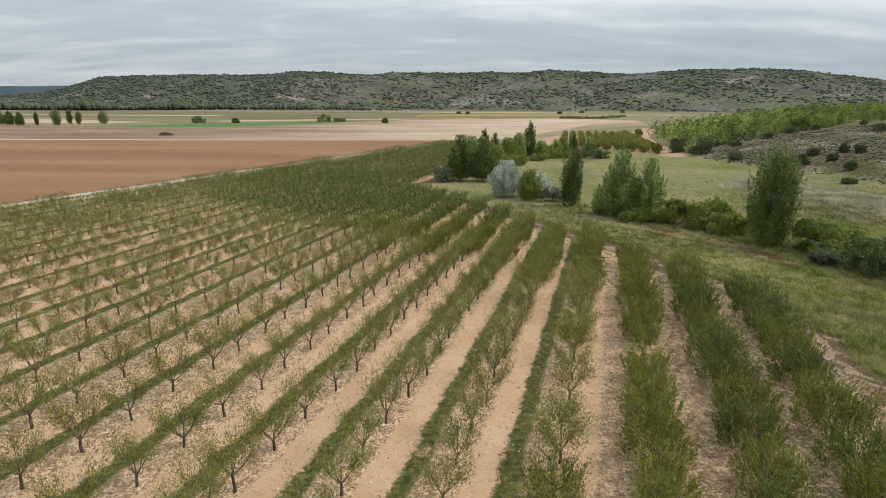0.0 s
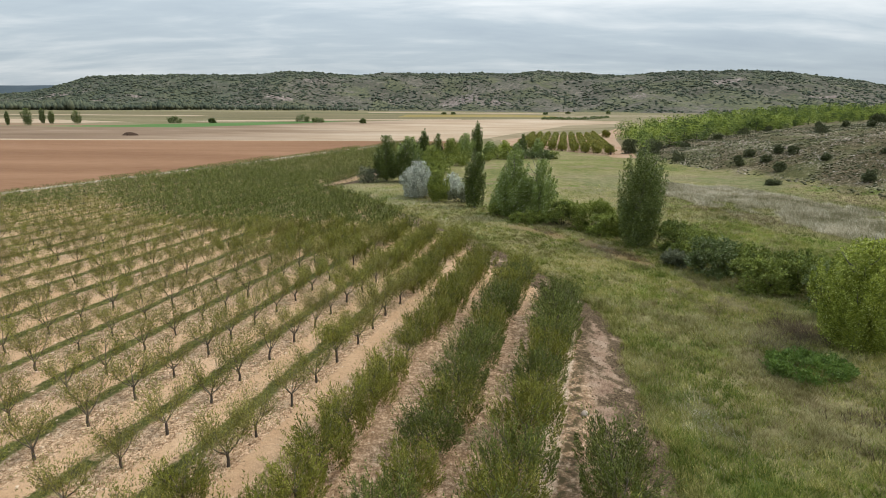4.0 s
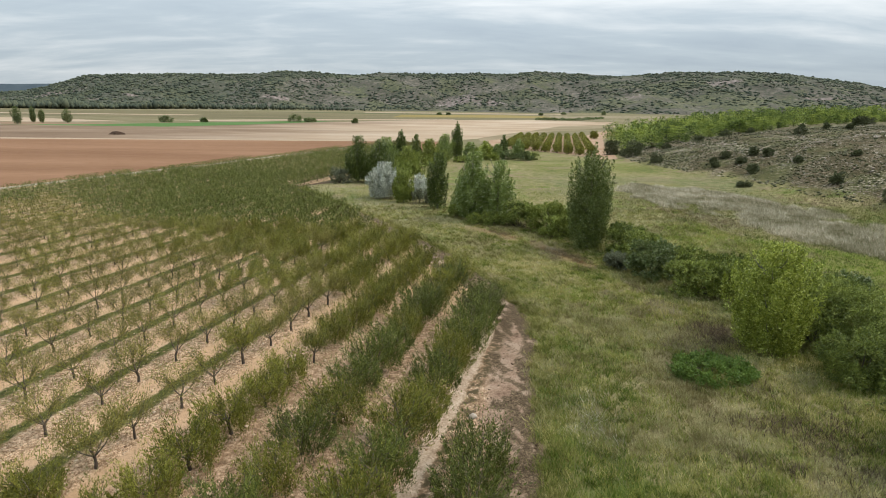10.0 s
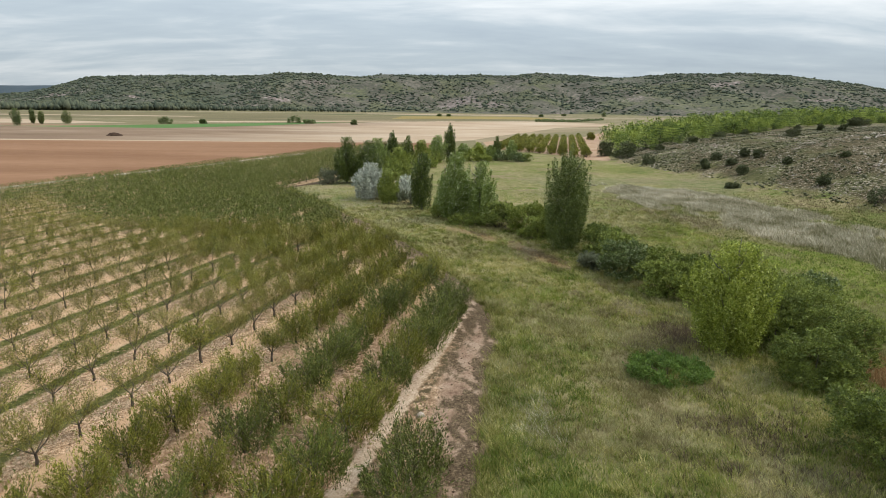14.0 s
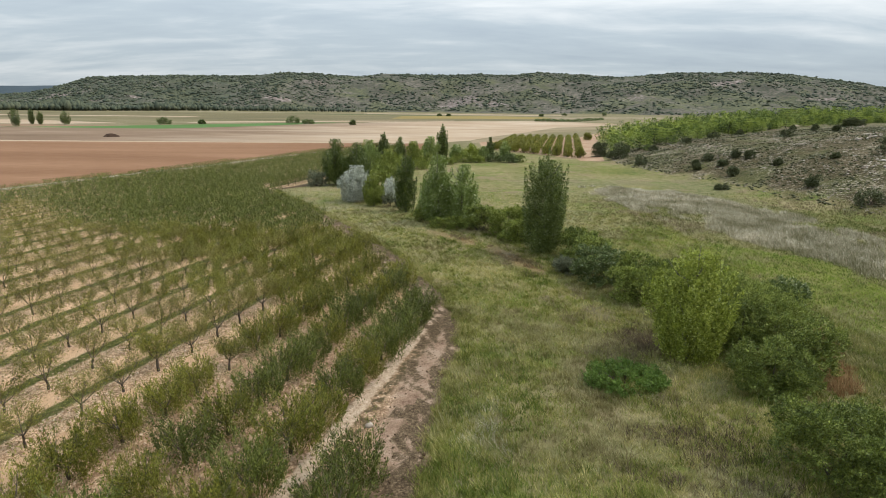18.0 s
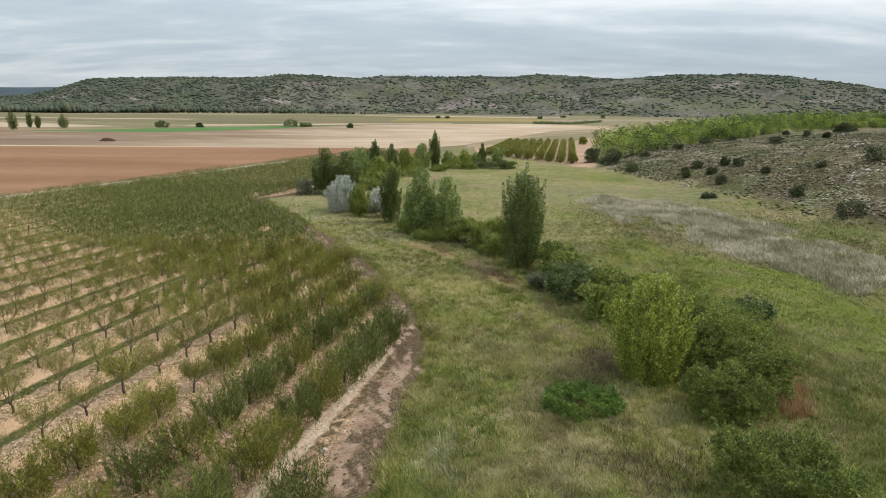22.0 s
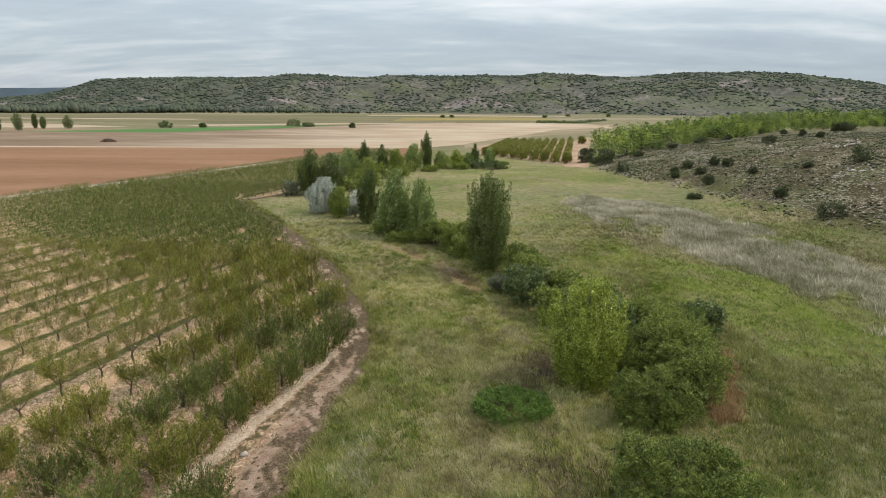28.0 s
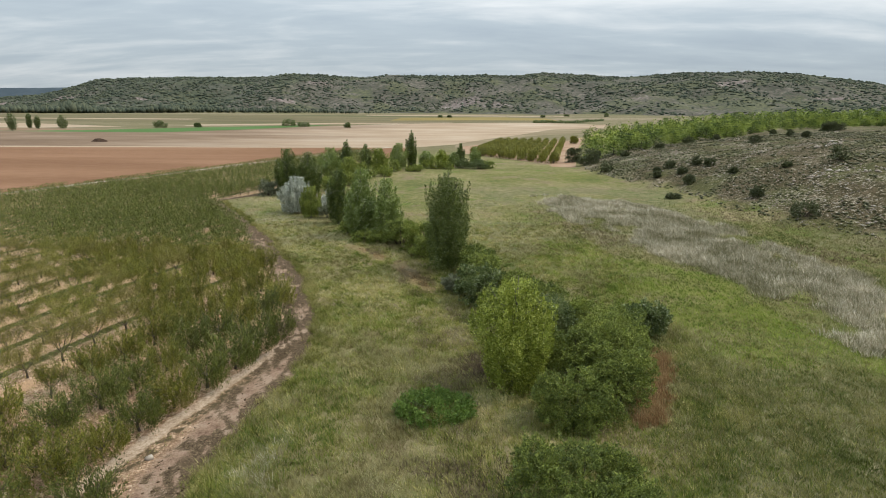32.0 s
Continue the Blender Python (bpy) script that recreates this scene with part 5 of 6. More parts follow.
def almond_meshes(seed, dense, per):
    """Trunk, limbs that rise steeply from it with upright shoots, and small leaves along the shoots."""
    r = np.random.default_rng(seed)
    pieces, twigs, tips = [], [], []
    th = r.uniform(0.5, 0.75)
    pieces.append(tube([(0, 0, -0.15), (r.uniform(-0.05, 0.05), r.uniform(-0.05, 0.05), th * 0.5), (0, 0, th)], [0.085, 0.062, 0.055], 6))
    limbs = 6 if dense else 5
    for i in range(limbs):
        a = 6.28 * i / limbs + r.uniform(-0.4, 0.4)
        q, zt = r.uniform(0.40, 0.75), r.uniform(1.25, 1.75)
        p1 = np.array([math.cos(a) * q * 0.55, math.sin(a) * q * 0.55, th + (zt - th) * 0.40])
        p2 = np.array([math.cos(a) * q, math.sin(a) * q, zt])
        twigs.append(tube([(0, 0, th - 0.05), p1, p2], [0.036, 0.024, 0.010], 4))
        for j in range(9):
            s = r.uniform(0.2, 1.0)
            b0 = p1 * (1 - s) + p2 * s
            a2 = a + r.uniform(-1.2, 1.2)
            out, rise = r.uniform(0.15, 0.95), r.uniform(0.40, 1.15)
            b1 = b0 + np.array([math.cos(a2) * out * 0.65, math.sin(a2) * out * 0.65, rise * 0.42])
            b2 = b0 + np.array([math.cos(a2) * out, math.sin(a2) * out, rise])
            if j < 5 or not dense:
                twigs.append(tube([b0, b1, b2], [0.010, 0.007, 0.003], 3))
            tips.append((b0, b1, b2))
    pts, ax = [], []
    for b0, b1, b2 in tips:
        t = r.uniform(0.05, 1.12, (per, 1))
        c = b0 * (1 - t) ** 2 + 2 * b1 * t * (1 - t) + b2 * t * t
        pts.append(c + r.normal(0, 0.075 if dense else 0.17, (per, 3)))
        ax.append(np.repeat(((b2 - b1) / np.linalg.norm(b2 - b1))[None], per, 0))
    if not dense:
        for b0, b1, b2 in list(tips):
            for j in range(1):
                e = b1 + (b2 - b1) * r.uniform(0, 0.8)
                f2 = e + np.array([r.normal(0, 0.2), r.normal(0, 0.2), r.uniform(0.15, 0.45)])
                twigs.append(tube([e, f2], [0.005, 0.003], 3))
    if dense:
        for i in range(78):
            a, q = r.uniform(0, 6.28), 1.18 * math.sqrt(r.uniform(0.02, 1))
            low = np.array([math.cos(a) * q * 0.78, math.sin(a) * q * 0.78, r.uniform(0.03, 0.60)])
            tip = np.array([math.cos(a) * q * 1.12, math.sin(a) * q * 1.12, r.uniform(1.35, 2.35) - 0.45 * q * q])
            k = 70
            t = r.uniform(0, 1, (k, 1)) ** 0.85
            pts.append(low + (tip - low) * t + r.normal(0, 0.085, (k, 3)) * (1.15 - 0.85 * t))
            ax.append(np.repeat(((tip - low) / np.linalg.norm(tip - low))[None], k, 0))
    pts, ax = np.concatenate(pts), np.concatenate(ax)
    v, fc = slivers(pts, 0.125 if dense else 0.105, 0.034 if dense else 0.038, r, ax * 0.9, 0.34 if dense else 0.55)
    return mesh_np("trunk", *joined(pieces), BARK, True), mesh_np("branching", *joined(twigs), TWIG, True), (v, fc)


kinds = {}
for k in range(6):
    tm, wm, (v, fc) = almond_meshes(900 + k, True, 26)
    kinds["dense", k] = (tm, wm, mesh_np("crown", v, fc, LEAF_ALMOND))
    full = kinds["dense", k][2].copy()
    full.materials[0] = LEAF_ALMOND_SHADED
    kinds["full", k] = (tm, wm, full)
for k in range(6):
    tm, wm, (v, fc) = almond_meshes(930 + k, False, 52)
    kinds["sparse", k] = (tm, wm, mesh_np("crown", v, fc, LEAF_ALMOND_DRY if k % 3 else LEAF_ALMOND))
for k in range(4):
    tm, wm, (v, fc) = almond_meshes(950 + k, False, 96)
    kinds["thin", k] = (tm, wm, mesh_np("crown", v, fc, LEAF_ALMOND if k % 2 else LEAF_ALMOND_DRY))


def vigour(p, x, y):
    """How leafy a tree is: most along the rows by the meadow and far up the field."""
    v = np.maximum(np.clip((p + 4.9) / 15, 0, 1), 0.76 * smooth_step(-35, 13, x + 0.72 * (y - 76)) + 0.36 * smooth_step(56, 112, y)) + 0.07 * smooth_step(24, 18, y)
    return v + 0.17 * float(value_noise(np.array(x / 7), np.array(y / 7), 77)) + 0.16 * float(value_noise(np.array(x * 1.7), np.array(y * 1.7), 78))


r = np.random.default_rng(12)
far_leaf, far_ax, far_wood, far_dry, made = [], [], [], [], 0
for i in range(-26, 8):
    p = P0 + ROW * i
    for j in range(-20, 100):
        s = SPACE * j + 1.1 * math.sin(i * 2.3)
        x, y = p * CT + s * ST + r.normal(0, 0.12), -p * ST + s * CT + r.normal(0, 0.15)
        if not 14 < y < 255 or x < float(left_x(y)) + 17 or abs(x - 22) > 30 + 0.86 * y:
            continue
        gap = float(np.interp(y, [44, 50, 56, 62, 100, 122, 130], [3.3, 2.7, 3.3, 4.0, 3.9, 2.6, 1.8]))
        if p > 16 and y > 25.6:
            continue
        if x > float(np.interp(y, EDGE_Y, EDGE_X)) - gap + (1.2 if p > 16 else 0) or r.random() < 0.008:
            continue
        g = vigour(p, x, y) + r.normal(0, 0.08)
        if y < 76 and made < 330:
            kind = "dense" if g > 0.57 else ("thin" if g > 0.36 else "sparse")
            k = int(r.integers(0, 4 if kind == "thin" else 6))
            if kind == "dense" and p > 9 and r.random() < 0.65:
                kind = "full"
            ob = tagged(new("almond_tree"), {"full": "young almond tree with a deep green bushy crown", "dense": "young almond tree with a full olive-green crown", "thin": "young almond tree with a thin olive-green crown", "sparse": "young almond tree nearly bare with few yellowing leaves"}[kind], "tree", "almond trees in rows")
            tm, wm, cm = kinds[kind, k]
            part("branching", wm, part("trunk", tm, ob))
            part("crown", cm, ob)
            sc = r.uniform(0.88, 1.15) * (1.0 + 0.20 * min(max(g, 0), 1))
            turn = -math.degrees(TH) + r.normal(0, 9) + 180 * int(r.integers(0, 2))
            slim = {"full": 1.30, "dense": 1.22, "thin": 1.14, "sparse": 1.02}[kind]
            ob.matrix_basis = pose(x, y, 0.06, r.normal(0, 3), r.normal(0, 3), turn) @ Matrix.Diagonal((sc * slim, sc * 1.17, sc * (1.12 if kind in ("thin", "sparse") else 1.06), 1))
            made += 1
        else:
            n = int(np.interp(g, [0.0, 0.5, 1.0], [210, 640, 1200]) * (1.1 if y < 100 else (0.7 if y < 140 else 0.4)))
            a, u = r.uniform(0, 6.28, n), r.uniform(0, 1, n)
            rr = 2.1 * np.sqrt(r.uniform(0.02, 1, n)) * (0.65 + 0.5 * u)
            lx, ly = np.cos(a) * rr * 0.72, np.sin(a) * rr * 1.15
            q = np.stack([x + lx * CT + ly * ST, y - lx * ST + ly * CT, 0.50 + 2.0 * u * (0.85 + 0.25 * min(g, 1))], -1)
            (far_leaf if g > 0.16 else far_dry).append(q)
            far_wood.append(tube([(x, y, 0), (x, y, 0.65)], [0.08, 0.06], 4))
            for m in range(4):
                a = r.uniform(0, 6.28)
                far_wood.append(tube([(x, y, 0.6), (x + 0.6 * math.cos(a), y + 0.6 * math.sin(a), 1.7)], [0.04, 0.012], 3))
for name, pts, mat, lab in (("far_almond_foliage", far_leaf, LEAF_ALMOND_SHADED, "green foliage of the far almond rows"), ("far_almond_foliage", far_dry, LEAF_ALMOND_DRY, "sparse olive foliage of the far almond rows")):
    pts = np.concatenate(pts)
    v, fc = slivers(pts, 0.26, 0.11, r, np.array([0, 0, 0.9]), 0.5)
    tagged(new(name, mesh_np(name, v, fc, mat)), lab, "orchard", kind="stuff")
v4 = [q for q in far_wood if len(q[0]) == 8]
v3 = [q for q in far_wood if len(q[0]) == 6]
tagged(new("far_almond_trunks", mesh_np("far_almond_trunks", *joined(v4 + v3), BARK)), "dark trunks and limbs of the far almond rows", "orchard", kind="stuff")

# ---- young grove beyond the meadow: hedge-like rows ----
GX, GY = 0.2 / math.hypot(0.2, 1), 1 / math.hypot(0.2, 1)
hedge_pts = []
for i in range(9):
    x0, y0 = 79.3 - 3.8 * i, 217 + 4.6 * i
    end = 350 + 18 * (i == 0)
    for j in range(4):
        x, y = x0 + 4.0 * j * GX, y0 + 4.0 * j * GY
        bush("grove_tree", "rounded dark green tree at the end of a grove row", "tree", x, y, r.uniform(3.1, 3.5), 3.6, 4.2, LEAF_ALMOND, 1800, 0.28, 300 + i * 10 + j, 10, 0.4, group="young grove trees")
    n = 4200
    s = r.uniform(14.5, (end - y0) / GY, n)
    rr, a = 1.75 * np.sqrt(r.uniform(0.1, 1, n)), r.uniform(0, 6.28, n)
    hz2 = 0.4 + 2.8 * r.uniform(0, 1, n)
    rr *= np.sqrt(np.clip(1.1 - ((hz2 - 1.5) / 1.6) ** 2, 0.1, 1)) * (1 + 0.2 * np.sin(s * 1.57))
    hx3, hy3 = x0 + s * GX + np.cos(a) * rr, y0 + s * GY + np.sin(a) * rr
    hedge_pts.append(np.stack([hx3, hy3, height(hx3, hy3) + hz2], -1))
bush("grove_tree", "round green tree standing alone behind the grove", "tree", 112.5, 347.0, 4.4, 4.6, 4.6, LEAF_ALMOND, 2400, 0.5, 399, 12, 0.3)
v, fc = leaves(np.concatenate(hedge_pts), 0.55, 0.36, r, np.array([0, 0, 0.7]), 0.7)
tagged(new("grove_rows", mesh_np("grove_rows", v, fc, LEAF_ALMOND)), "dense green rows of the young grove", "orchard", kind="stuff")

# ---- grasses ----


def tufts(name, label, category, pts, hgt, blades, width, mat, r, bend=0.5, spread=0.16, wind=0.18):
    """Tufts of leaning pointed blades in one mesh; each tuft has a tone of its own."""
    n = len(pts)
    z = height(pts[:, 0], pts[:, 1])
    base = np.repeat(np.stack([pts[:, 0], pts[:, 1], z - 0.02], -1), blades, 0)
    k = n * blades
    hh = np.repeat(hgt, blades) * r.uniform(0.5, 1.2, k)
    a = r.uniform(0, 6.28, k)
    q = spread * np.sqrt(r.uniform(0, 1, k)) * (0.8 + np.repeat(hgt, blades))
    base[:, 0] += np.cos(a) * q
    base[:, 1] += np.sin(a) * q
    out = hh * bend * r.uniform(0.2, 1.0, k)
    tip = base + np.stack([np.cos(a) * out - wind * hh, np.sin(a) * out, hh * (1 - 0.25 * bend)], -1)
    b = a + r.normal(0, 0.7, k)
    sd = np.stack([-np.sin(b), np.cos(b), b * 0], -1) * (width * r.uniform(0.6, 1.3, k))[:, None]
    v = np.stack([base - sd, base + sd, tip], 1).reshape(-1, 3)
    me = mesh_np(name, v, np.arange(3 * k).reshape(-1, 3), mat)
    tone = np.clip(0.5 + 0.26 * r.normal(size=n) + 0.26 * fbm(pts[:, 0] / 2.2, pts[:, 1] / 2.8, 203, 2) + 0.24 * fbm(pts[:, 0] / 7, pts[:, 1] / 9, 207, 2), 0, 1)
    attribute(me, "tone", np.repeat(tone, 3 * blades))
    return tagged(new(name, me), label, category, kind="stuff")


def scatter(n, xa, xb, ya, yb, r):
    return np.stack([r.uniform(xa, xb, n), r.uniform(ya, yb, n)], -1)


r = np.random.default_rng(33)
q = scatter(260000, -12, 78, 17, 135, r)
q = q[(q[:, 0] > edge_x(q[:, 1]) - 0.25 + r.normal(0, 0.25, len(q))) & (q[:, 0] < 30 + 0.86 * q[:, 1] + 16) & (r.random(len(q)) < np.interp(q[:, 1], [17, 35, 60, 90, 135], [1.0, 0.9, 0.45, 0.2, 0.0]) * (1 - smooth_step(54, 78, q[:, 0])) )]
q = q[(rust_strip(q[:, 0], q[:, 1]) < 0.25) & (rust_patch(q[:, 0], q[:, 1]) < 0.3 + 0.2 * r.random(len(q)))]
sel = fbm(q[:, 0] / 5.5, q[:, 1] / 5.5, 101, 4) + r.normal(0, 0.22, len(q))
lm = lush_mask(q[:, 0], q[:, 1])
hl = 0.36 + 0.34 * (0.5 + 0.5 * value_noise(q[:, 0] / 3, q[:, 1] / 3, 7)).clip(0, 1)
dry = sel + 0.20 * np.exp(-((q[:, 0] - edge_x(q[:, 1]) - 3.5) / 4.0) ** 2) + 0.28 * smooth_step(58, 84, q[:, 1]) > 0.64
gl = (~dry) & (lm + r.normal(0, 0.2, len(q)) > 0.45)
gm = ~(dry | gl)
tufts("meadow_grass", "rough olive-green meadow grass in tufts", "grass", q[gm], hl[gm] * 0.8, 4, 0.022, GRASS, r, 0.75, 0.12, 0.06)
tufts("dry_grass", "dry straw-coloured grass among green tufts", "grass", q[dry], hl[dry] * 0.9, 5, 0.020, GRASS_DRY, r, 0.8, 0.12, 0.06)
tufts("lush_grass", "lush green grass along the meadow", "grass", q[gl], hl[gl] * 0.8, 5, 0.024, GRASS_LUSH, r, 0.7, 0.12, 0.06)
q = scatter(60000, 50, 112, 26, 135, r)
q = q[(r.random(len(q)) < smooth_step(50, 70, q[:, 0]) * (1 - smooth_step(95, 135, q[:, 1]))) & (hill_u(q[:, 0], q[:, 1]) < 4) & (q[:, 0] < 46 + 0.84 * q[:, 1]) & (reed_mask(q[:, 0], q[:, 1]) < 0.3)]
lm = 0.85 * lush_mask(q[:, 0], q[:, 1]) + 0.35 * fbm(q[:, 0] / 4, q[:, 1] / 4, 211, 3) > r.uniform(0.15, 0.95, len(q))
brown = ~lm & (fbm(q[:, 0] / 8, q[:, 1] / 10, 251, 3) + 0.55 * np.exp(-((q[:, 0] + 2.0 - np.interp(q[:, 1], [62, 67, 80, 100, 115], [83, 80, 73, 67, 63])) / 3.5) ** 2) + r.normal(0, 0.2, len(q)) > 0.30) & (q[:, 1] > 58)
lm = lm | brown
tufts("meadow_grass", "short grass of the open meadow", "grass", q[~lm], r.uniform(0.25, 0.6, (~lm).sum()), 5, 0.034, GRASS_ROUGH, r, 0.9, 0.2)
tufts("withered_grass", "brown withered grass below the reed band", "grass", q[brown], r.uniform(0.25, 0.6, brown.sum()), 5, 0.034, GRASS_WITHERED, r, 0.9, 0.2)
lm = lm & ~brown
tufts("lush_grass", "short lush grass of the open meadow", "grass", q[lm], r.uniform(0.16, 0.42, lm.sum()), 5, 0.036, GRASS_LUSH, r, 0.9, 0.2)
q = scatter(16000, 52, 92, 22, 58, r)
q = q[(rough_mask(q[:, 0], q[:, 1]) > r.random(len(q))) & (q[:, 0] < 48 + 0.84 * q[:, 1]) & (rust_strip(q[:, 0], q[:, 1]) < 0.25)]
dull = fbm(q[:, 0] / 5, q[:, 1] / 5, 221, 3) + r.normal(0, 0.3, len(q)) < 0.25
tufts("rough_grass", "dull grey-green rough grass beyond the shrubs", "grass", q[dull], r.uniform(0.25, 0.6, dull.sum()), 12, 0.020, GRASS_ROUGH, r, 0.8, 0.24)
tufts("rough_grass", "olive-brown seeding grass beyond the shrubs", "grass", q[~dull], r.uniform(0.25, 0.6, (~dull).sum()), 12, 0.018, GRASS_OLIVE, r, 0.8, 0.24)
q = scatter(120000, 55, 112, 40, 145, r)
q = q[(reed_mask(q[:, 0], q[:, 1]) > 0.45 + r.uniform(-0.35, 0.40, len(q)) + 0.40 * fbm(q[:, 0] / 3.5, q[:, 1] / 3.5, 43, 3)) & (reed_mask(q[:, 0], q[:, 1]) > 0.2) & (hill_u(q[:, 0], q[:, 1]) < 3)]
tufts("reeds", "band of pale dry reeds across the meadow", "reeds", q, r.uniform(0.45, 1.05, len(q)), 5, 0.040, REED, r, 0.75, 0.3)
c = scatter(17000, 8, 66, 17, 100, r)
c = c[(c[:, 0] > edge_x(c[:, 1]) + 0.3) & (c[:, 0] < 36 + 0.8 * c[:, 1]) & (rust_strip(c[:, 0], c[:, 1]) < 0.25) & (rust_patch(c[:, 0], c[:, 1]) < 0.3) & (r.random(len(c)) < np.interp(c[:, 1], [17, 60, 100], [1, 0.8, 0.4]))]
kind = fbm(c[:, 0] / 4, c[:, 1] / 4, 171, 3) + r.normal(0, 0.35, len(c)) + 0.30 * np.exp(-((c[:, 0] - edge_x(c[:, 1]) - 1.0) / 1.4) ** 2)
size = r.uniform(0.40, 0.85, len(c)) * (1 + 0.25 * np.exp(-((c[:, 0] - edge_x(c[:, 1]) - 1.0) / 1.4) ** 2))
kind = kind + 0.42 * smooth_step(60, 84, c[:, 1])
# level ground near the broad shrub: darker tussocks here stand for its shade
shade_zone = np.hypot((c[:, 0] - 43.5) / 7, (c[:, 1] - 24.5) / 8) + r.normal(0, 0.2, len(c)) < 1
kind = np.where(shade_zone, kind + 0.25, kind)
for lab, nm, mat, ok in (("tall green grass tussocks in the meadow", "grass_tussocks", GRASS, kind < 0.10), ("rough olive-brown grass tussocks in the meadow", "grass_tussocks", GRASS_OLIVE, (kind >= 0.10) & (kind < 0.50) & ~shade_zone), ("rough grass tussocks with shade put into a darker colour", "grass_tussocks", GRASS_ROUGH, (kind >= 0.10) & (kind < 0.50) & shade_zone), ("bleached tussocks of long dry grass", "dry_tussocks", GRASS_DRY, kind >= 0.50)):
    tufts(nm, lab, "grass", c[ok], size[ok] * 0.80, 30, 0.016, mat, r, 0.85, 0.26, 0.24)
c = scatter(46000, -12, 32, 17, 122, r)
c = c[np.abs(c[:, 0] - edge_x(c[:, 1]) - 0.45 - 0.5 * value_noise(c[:, 0] / 1.1, c[:, 1] / 1.1, 231)) < 0.6]
tufts("edge_grass", "ragged dry grass leaning over the orchard edge", "grass", c, r.uniform(0.3, 0.65, len(c)), 18, 0.018, GRASS_OLIVE, r, 0.9, 0.24, -0.15)
q = scatter(26000, 30, 50, 30, 84, r)
d = np.interp(q[:, 1], [30, 40, 50, 58, 66, 84], [45.5, 45.0, 45.6, 42.6, 40.6, 29.5]) - q[:, 0]
q = q[(d > 0) & (d < 5.5) & (fbm(q[:, 0] / 2.6, q[:, 1] / 3.4, 241, 3) - 0.05 * d + r.normal(0, 0.12, len(q)) > 0.16) & (np.hypot((q[:, 0] - 42.4) / 2.9, (q[:, 1] - 35.2) / 2.4) > 1)]
tufts("dry_tussocks", "patches of brown withered grass beside the hedge", "grass", q, r.uniform(0.25, 0.6, len(q)), 9, 0.018, GRASS_WITHERED, r, 0.85, 0.22, 0.06)
q = scatter(8000, 55, 63, 32, 48, r)
q = q[rust_strip(q[:, 0], q[:, 1]) > r.uniform(0.15, 0.9, len(q))]
tufts("rust_plants", "strip of withered rust-brown plants beside shrubs", "plants", q, r.uniform(0.35, 0.7, len(q)), 6, 0.028, GRASS_RUST, r)
q = scatter(1500, 28, 43, 62, 84, r)
q = q[np.exp(-((q[:, 0] - np.interp(q[:, 1], [62, 69, 74, 84], [40.5, 36.9, 34.2, 26.0])) / 1.3) ** 2) * (0.5 + 0.6 * fbm(q[:, 0] / 2, q[:, 1] / 2, 63, 2)) > r.uniform(0.1, 0.8, len(q))]
tufts("rust_plants", "withered rust-brown plants among meadow grass", "plants", q, r.uniform(0.3, 0.5, len(q)), 5, 0.028, GRASS_RUST, r)
# brown weed patches, made denser as dark colour for the shrub's shadow
q = np.stack([44.4 + r.normal(0, 2.8, 1500), 25.6 + r.normal(0, 3.4, 1500)], -1)
q = q[fbm(q[:, 0] / 1.8, q[:, 1] / 1.8, 261, 3) + r.normal(0, 0.15, len(q)) > -0.12]
tufts("dead_weeds", "brown dead weeds, thickened to stand for a shrub's shadow", "plants", q, r.uniform(0.35, 0.75, len(q)), 6, 0.020, DEAD, r, 0.9)
q = np.stack([32.4 + r.normal(0, 1.0, 130), 28.4 + r.normal(0, 2.4, 130)], -1)
tufts("bleached_grass", "patch of long bleached grey grass lying in the wind", "grass", q, r.uniform(0.4, 0.8, len(q)), 12, 0.012, REED, r, 1.1, 0.25)
# dead undergrowth whose dark colour also stands for the rounded tree's shadow
q = np.stack([46.0 + r.normal(0, 1.0, 500), 42.4 + r.normal(0, 1.5, 500)], -1)
tufts("dead_brambles", "dead bramble stalks darkening the shadow beside a rounded tree", "plants", q, r.uniform(0.4, 0.9, len(q)), 6, 0.022, DEAD, r, 0.9)

# weeds: low green growth in the strips between the almond rows and along the headland
q = scatter(60000, -34, 31, 15, 70, r)
pp = q[:, 0] * CT - q[:, 1] * ST
fr = np.mod(pp - P0, ROW)
inside = q[:, 0] < edge_x(q[:, 1]) - 0.2
sel = inside & (np.abs(fr - 2.45) < 0.5) & (fbm(q[:, 0], q[:, 1], 111, 3) > -0.35) & (q[:, 0] < edge_x(q[:, 1]) - 3.4)
w = q[sel][:8000]
tufts("strip_weeds", "low green weeds in strips between almond rows", "weeds", w, r.uniform(0.10, 0.28, len(w)), 4, 0.025, GRASS, r, 1.0)
sel = inside & (q[:, 0] > edge_x(q[:, 1]) - 2.8) & (fbm(q[:, 0] * 0.9, q[:, 1] * 0.8, 121, 4) > 0.25)
w = q[sel]
tufts("headland_weeds", "dark dry weeds on the bare headland", "weeds", w, r.uniform(0.06, 0.22, len(w)), 6, 0.018, GRASS_DRY, r, 1.0)

q = scatter(30000, -30, 30, 16, 75, r)
pp = q[:, 0] * CT - q[:, 1] * ST
fr = np.mod(pp - P0, ROW)
w = q[(q[:, 0] < edge_x(q[:, 1]) - 3.0) & ((fr > 3.0) | (fr < 0.4)) & (fbm(q[:, 0] / 2.5, q[:, 1] / 2.5, 151, 3) + 0.025 * pp + 0.02 * (q[:, 1] - 25) > 0.35)]
w = w[r.random(len(w)) < 1 - 0.75 * smooth_step(2, 12, w[:, 0] * CT - w[:, 1] * ST)][:9000]
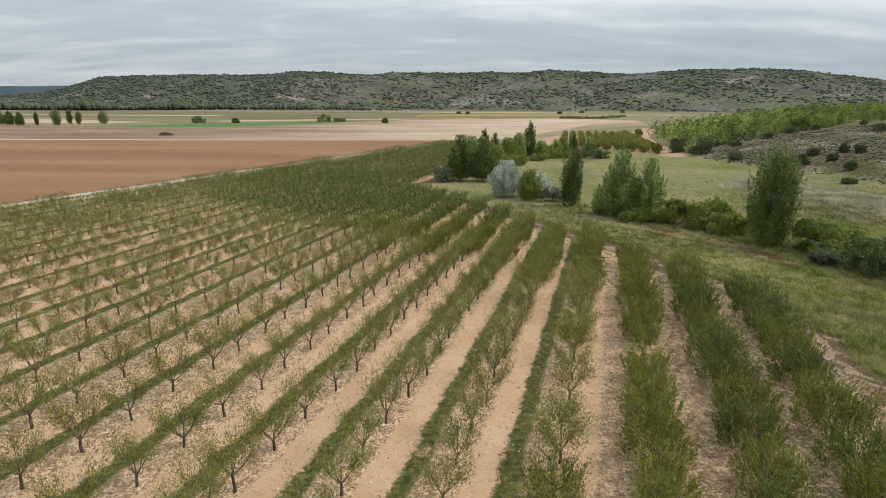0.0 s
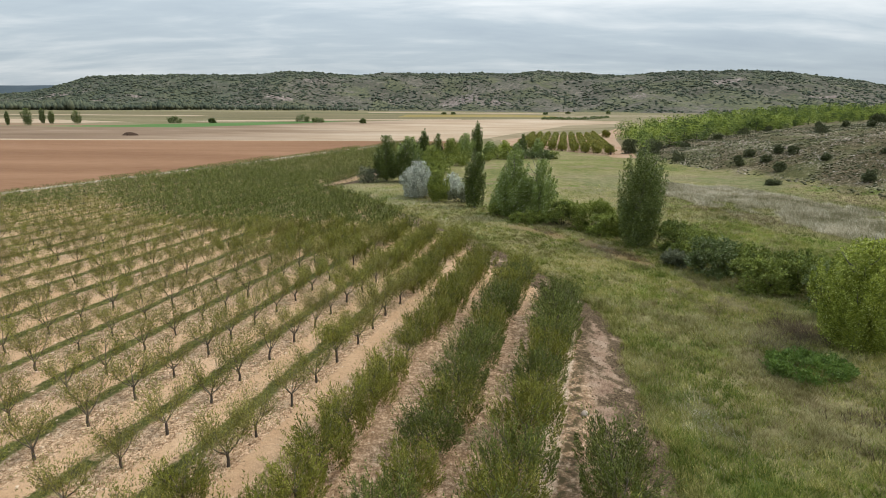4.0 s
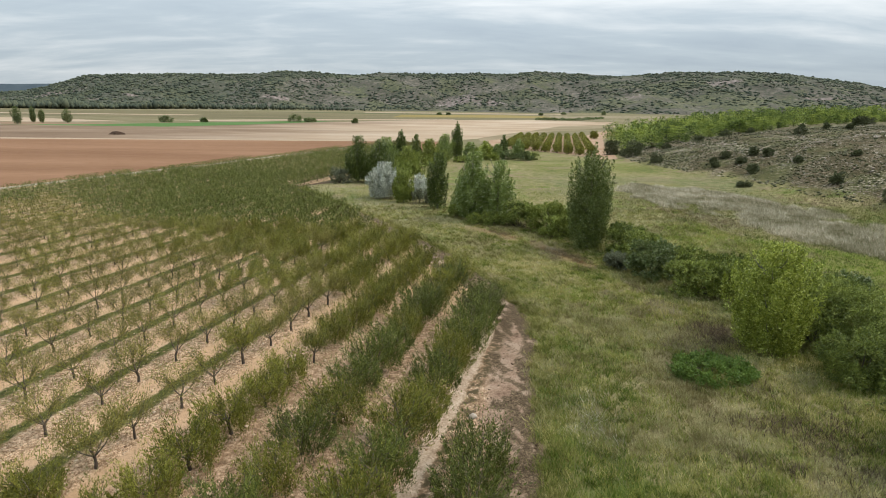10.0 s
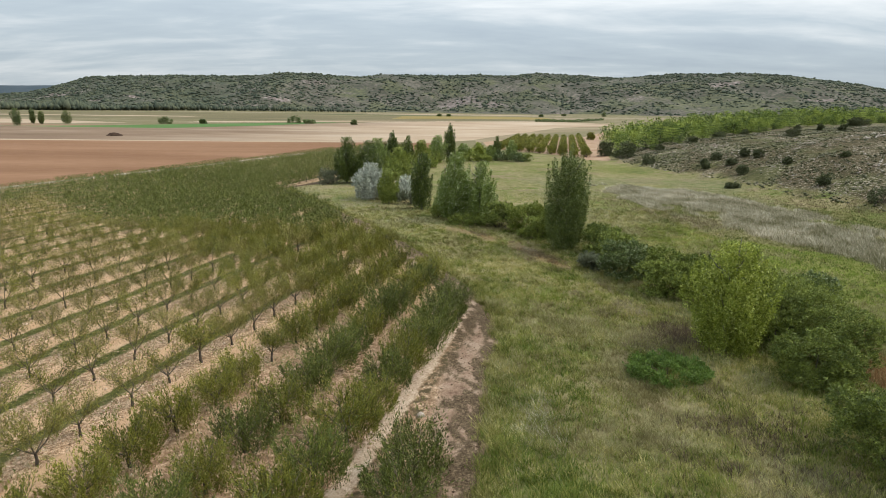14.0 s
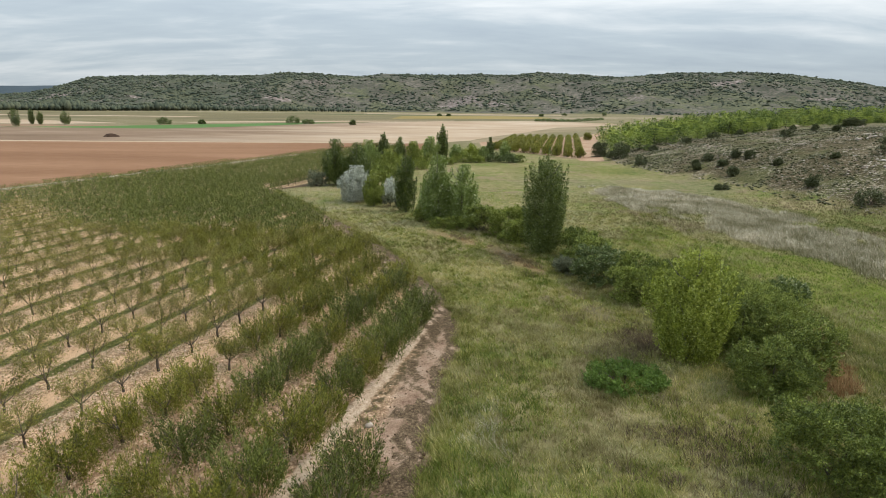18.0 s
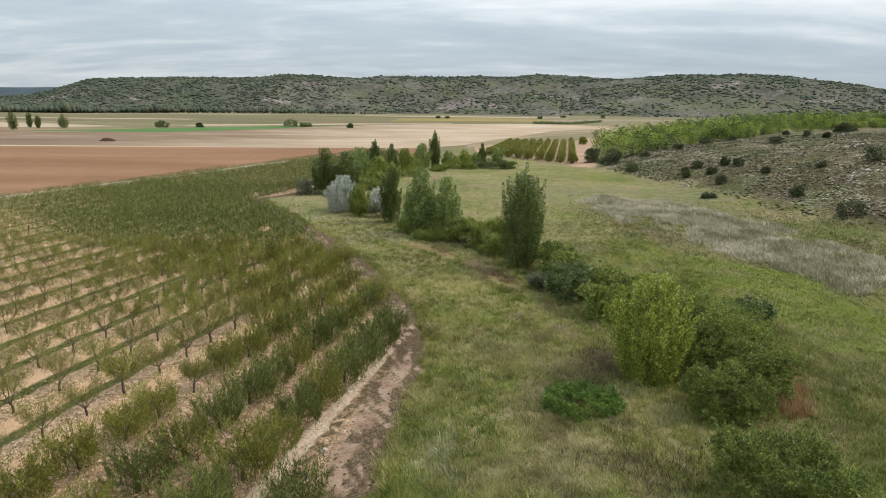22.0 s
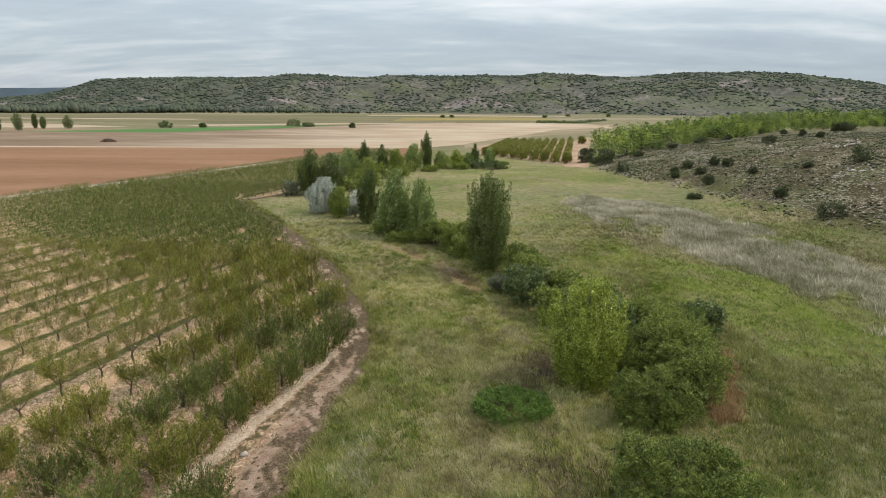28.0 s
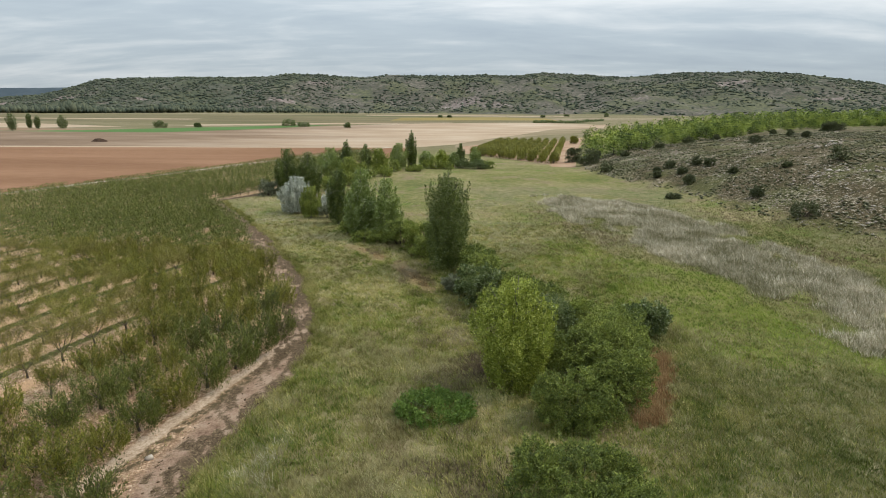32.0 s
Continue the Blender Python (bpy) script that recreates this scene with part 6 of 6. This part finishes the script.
tufts("straw_weeds", "dry straw-coloured weeds under the almond trees", "weeds", w, r.uniform(0.2, 0.5, len(w)), 5, 0.018, GRASS_DRY, r, 0.7)

q = scatter(66000, -10, 31, 17, 122, r)
m = mat_mask(q[:, 0], q[:, 1])
q = q[(q[:, 0] < edge_x(q[:, 1])) & (m > 0.46 + r.uniform(-0.1, 0.2, len(q)))]
tufts("dead_weeds", "mats of dark dead weeds along the bare headland", "weeds", q, r.uniform(0.07, 0.24, len(q)), 7, 0.020, DEAD, r, 1.1, 0.16)
q = scatter(9000, -10, 31, 17, 110, r)
d = edge_x(q[:, 1]) - q[:, 0]
q = q[(d > 0.1) & (d < 3.2)][:1700]
sz = r.uniform(0.02, 0.08, (len(q), 1)) * np.array([[1.4, 1.2, 0.6]])
tagged(new("soil_clods", chips("soil_clods", np.c_[q, np.full(len(q), 0.08)], sz, CLOD)), "small dark clods on the bare headland", "clods", kind="stuff")

stone = tagged(new("field_stone"), "pale limestone block lying beside the rutted headland", "stone")
part("block", lumps("block", np.array([[0, 0, 0.10]]), np.array([[0.32, 0.22, 0.17]]), ROCK, 0.25), stone)
stone.matrix_basis = pose(25.4, 29.0, 0.06, 0, 0, 25)

# stones on the hillside and in the orchard soil, scrub on the hillside
q = scatter(60000, 84, 190, 85, 240, r)
u = hill_u(q[:, 0], q[:, 1])
z = height(q[:, 0], q[:, 1])
ledge = np.sin(z * 2.1 + 1.5 * value_noise(q[:, 0] / 12, q[:, 1] / 12, 135))
q = q[(u > 2.0) & (fbm(q[:, 0] / 8, q[:, 1] / 8, 131, 3) + 0.30 * ledge + r.normal(0, 0.3, len(q)) - 0.022 * np.clip(u - 14, 0, 30) > 0.0)][:11000]
sz = (0.06 + 0.27 * r.random((len(q), 1)) ** 4.0) * np.array([[1.5, 1.0, 0.55]])
tagged(new("hillside_stones", chips("hillside_stones", np.c_[q, height(q[:, 0], q[:, 1]) + 0.03], sz, ROCK)), "pale limestone rubble on the hillside", "stones", kind="stuff")
for cx, cy, k in ((139, 150, 26), (118, 118, 22), (126, 112, 18), (150, 165, 16)):
    c = np.stack([cx + r.normal(0, 2.6, k), cy + r.normal(0, 1.2, k)], -1)
    sz = r.uniform(0.15, 0.5, (k, 1)) * np.array([[1.6, 1.0, 0.6]])
    tagged(new("limestone_outcrop", chips("limestone_outcrop", np.c_[c, height(c[:, 0], c[:, 1]) + 0.1], sz, ROCK)), "pale outcrop of broken limestone on the hillside", "rock", kind="stuff")
q = scatter(30000, 84, 190, 85, 240, r)
u = hill_u(q[:, 0], q[:, 1])
q = q[(u > 2.0) & (fbm(q[:, 0] / 6, q[:, 1] / 6, 141, 3) + r.normal(0, 0.3, len(q)) > -0.2)][:9000]
sz = r.uniform(0.14, 0.42, (len(q), 1)) * np.array([[1.1, 1.1, 0.75]])
tagged(new("hillside_scrub", chips("hillside_scrub", np.c_[q, height(q[:, 0], q[:, 1]) + 0.08], sz, LEAF_THYME, 0.3, True)), "low grey-green thyme scrub among the stones", "scrub", kind="stuff")
q = scatter(60000, -34, 29, 16, 60, r)
fr = np.mod(q[:, 0] * CT - q[:, 1] * ST - P0, ROW)
q = q[(q[:, 0] < edge_x(q[:, 1]) - 3.4) & (np.abs(q[:, 0] - 20) < 24 + 0.6 * q[:, 1]) & ((fr > 3.0) | (fr < 0.5) | (r.random(len(q)) < 0.12))][:12500]
sz = (0.022 + 0.075 * r.random((len(q), 1)) ** 2) * np.array([[1.3, 1.0, 0.6]])
tagged(new("orchard_stones", chips("orchard_stones", np.c_[q, np.full(len(q), 0.07)], sz, PEBBLE)), "small pinkish stones on the orchard soil", "stones", kind="stuff")
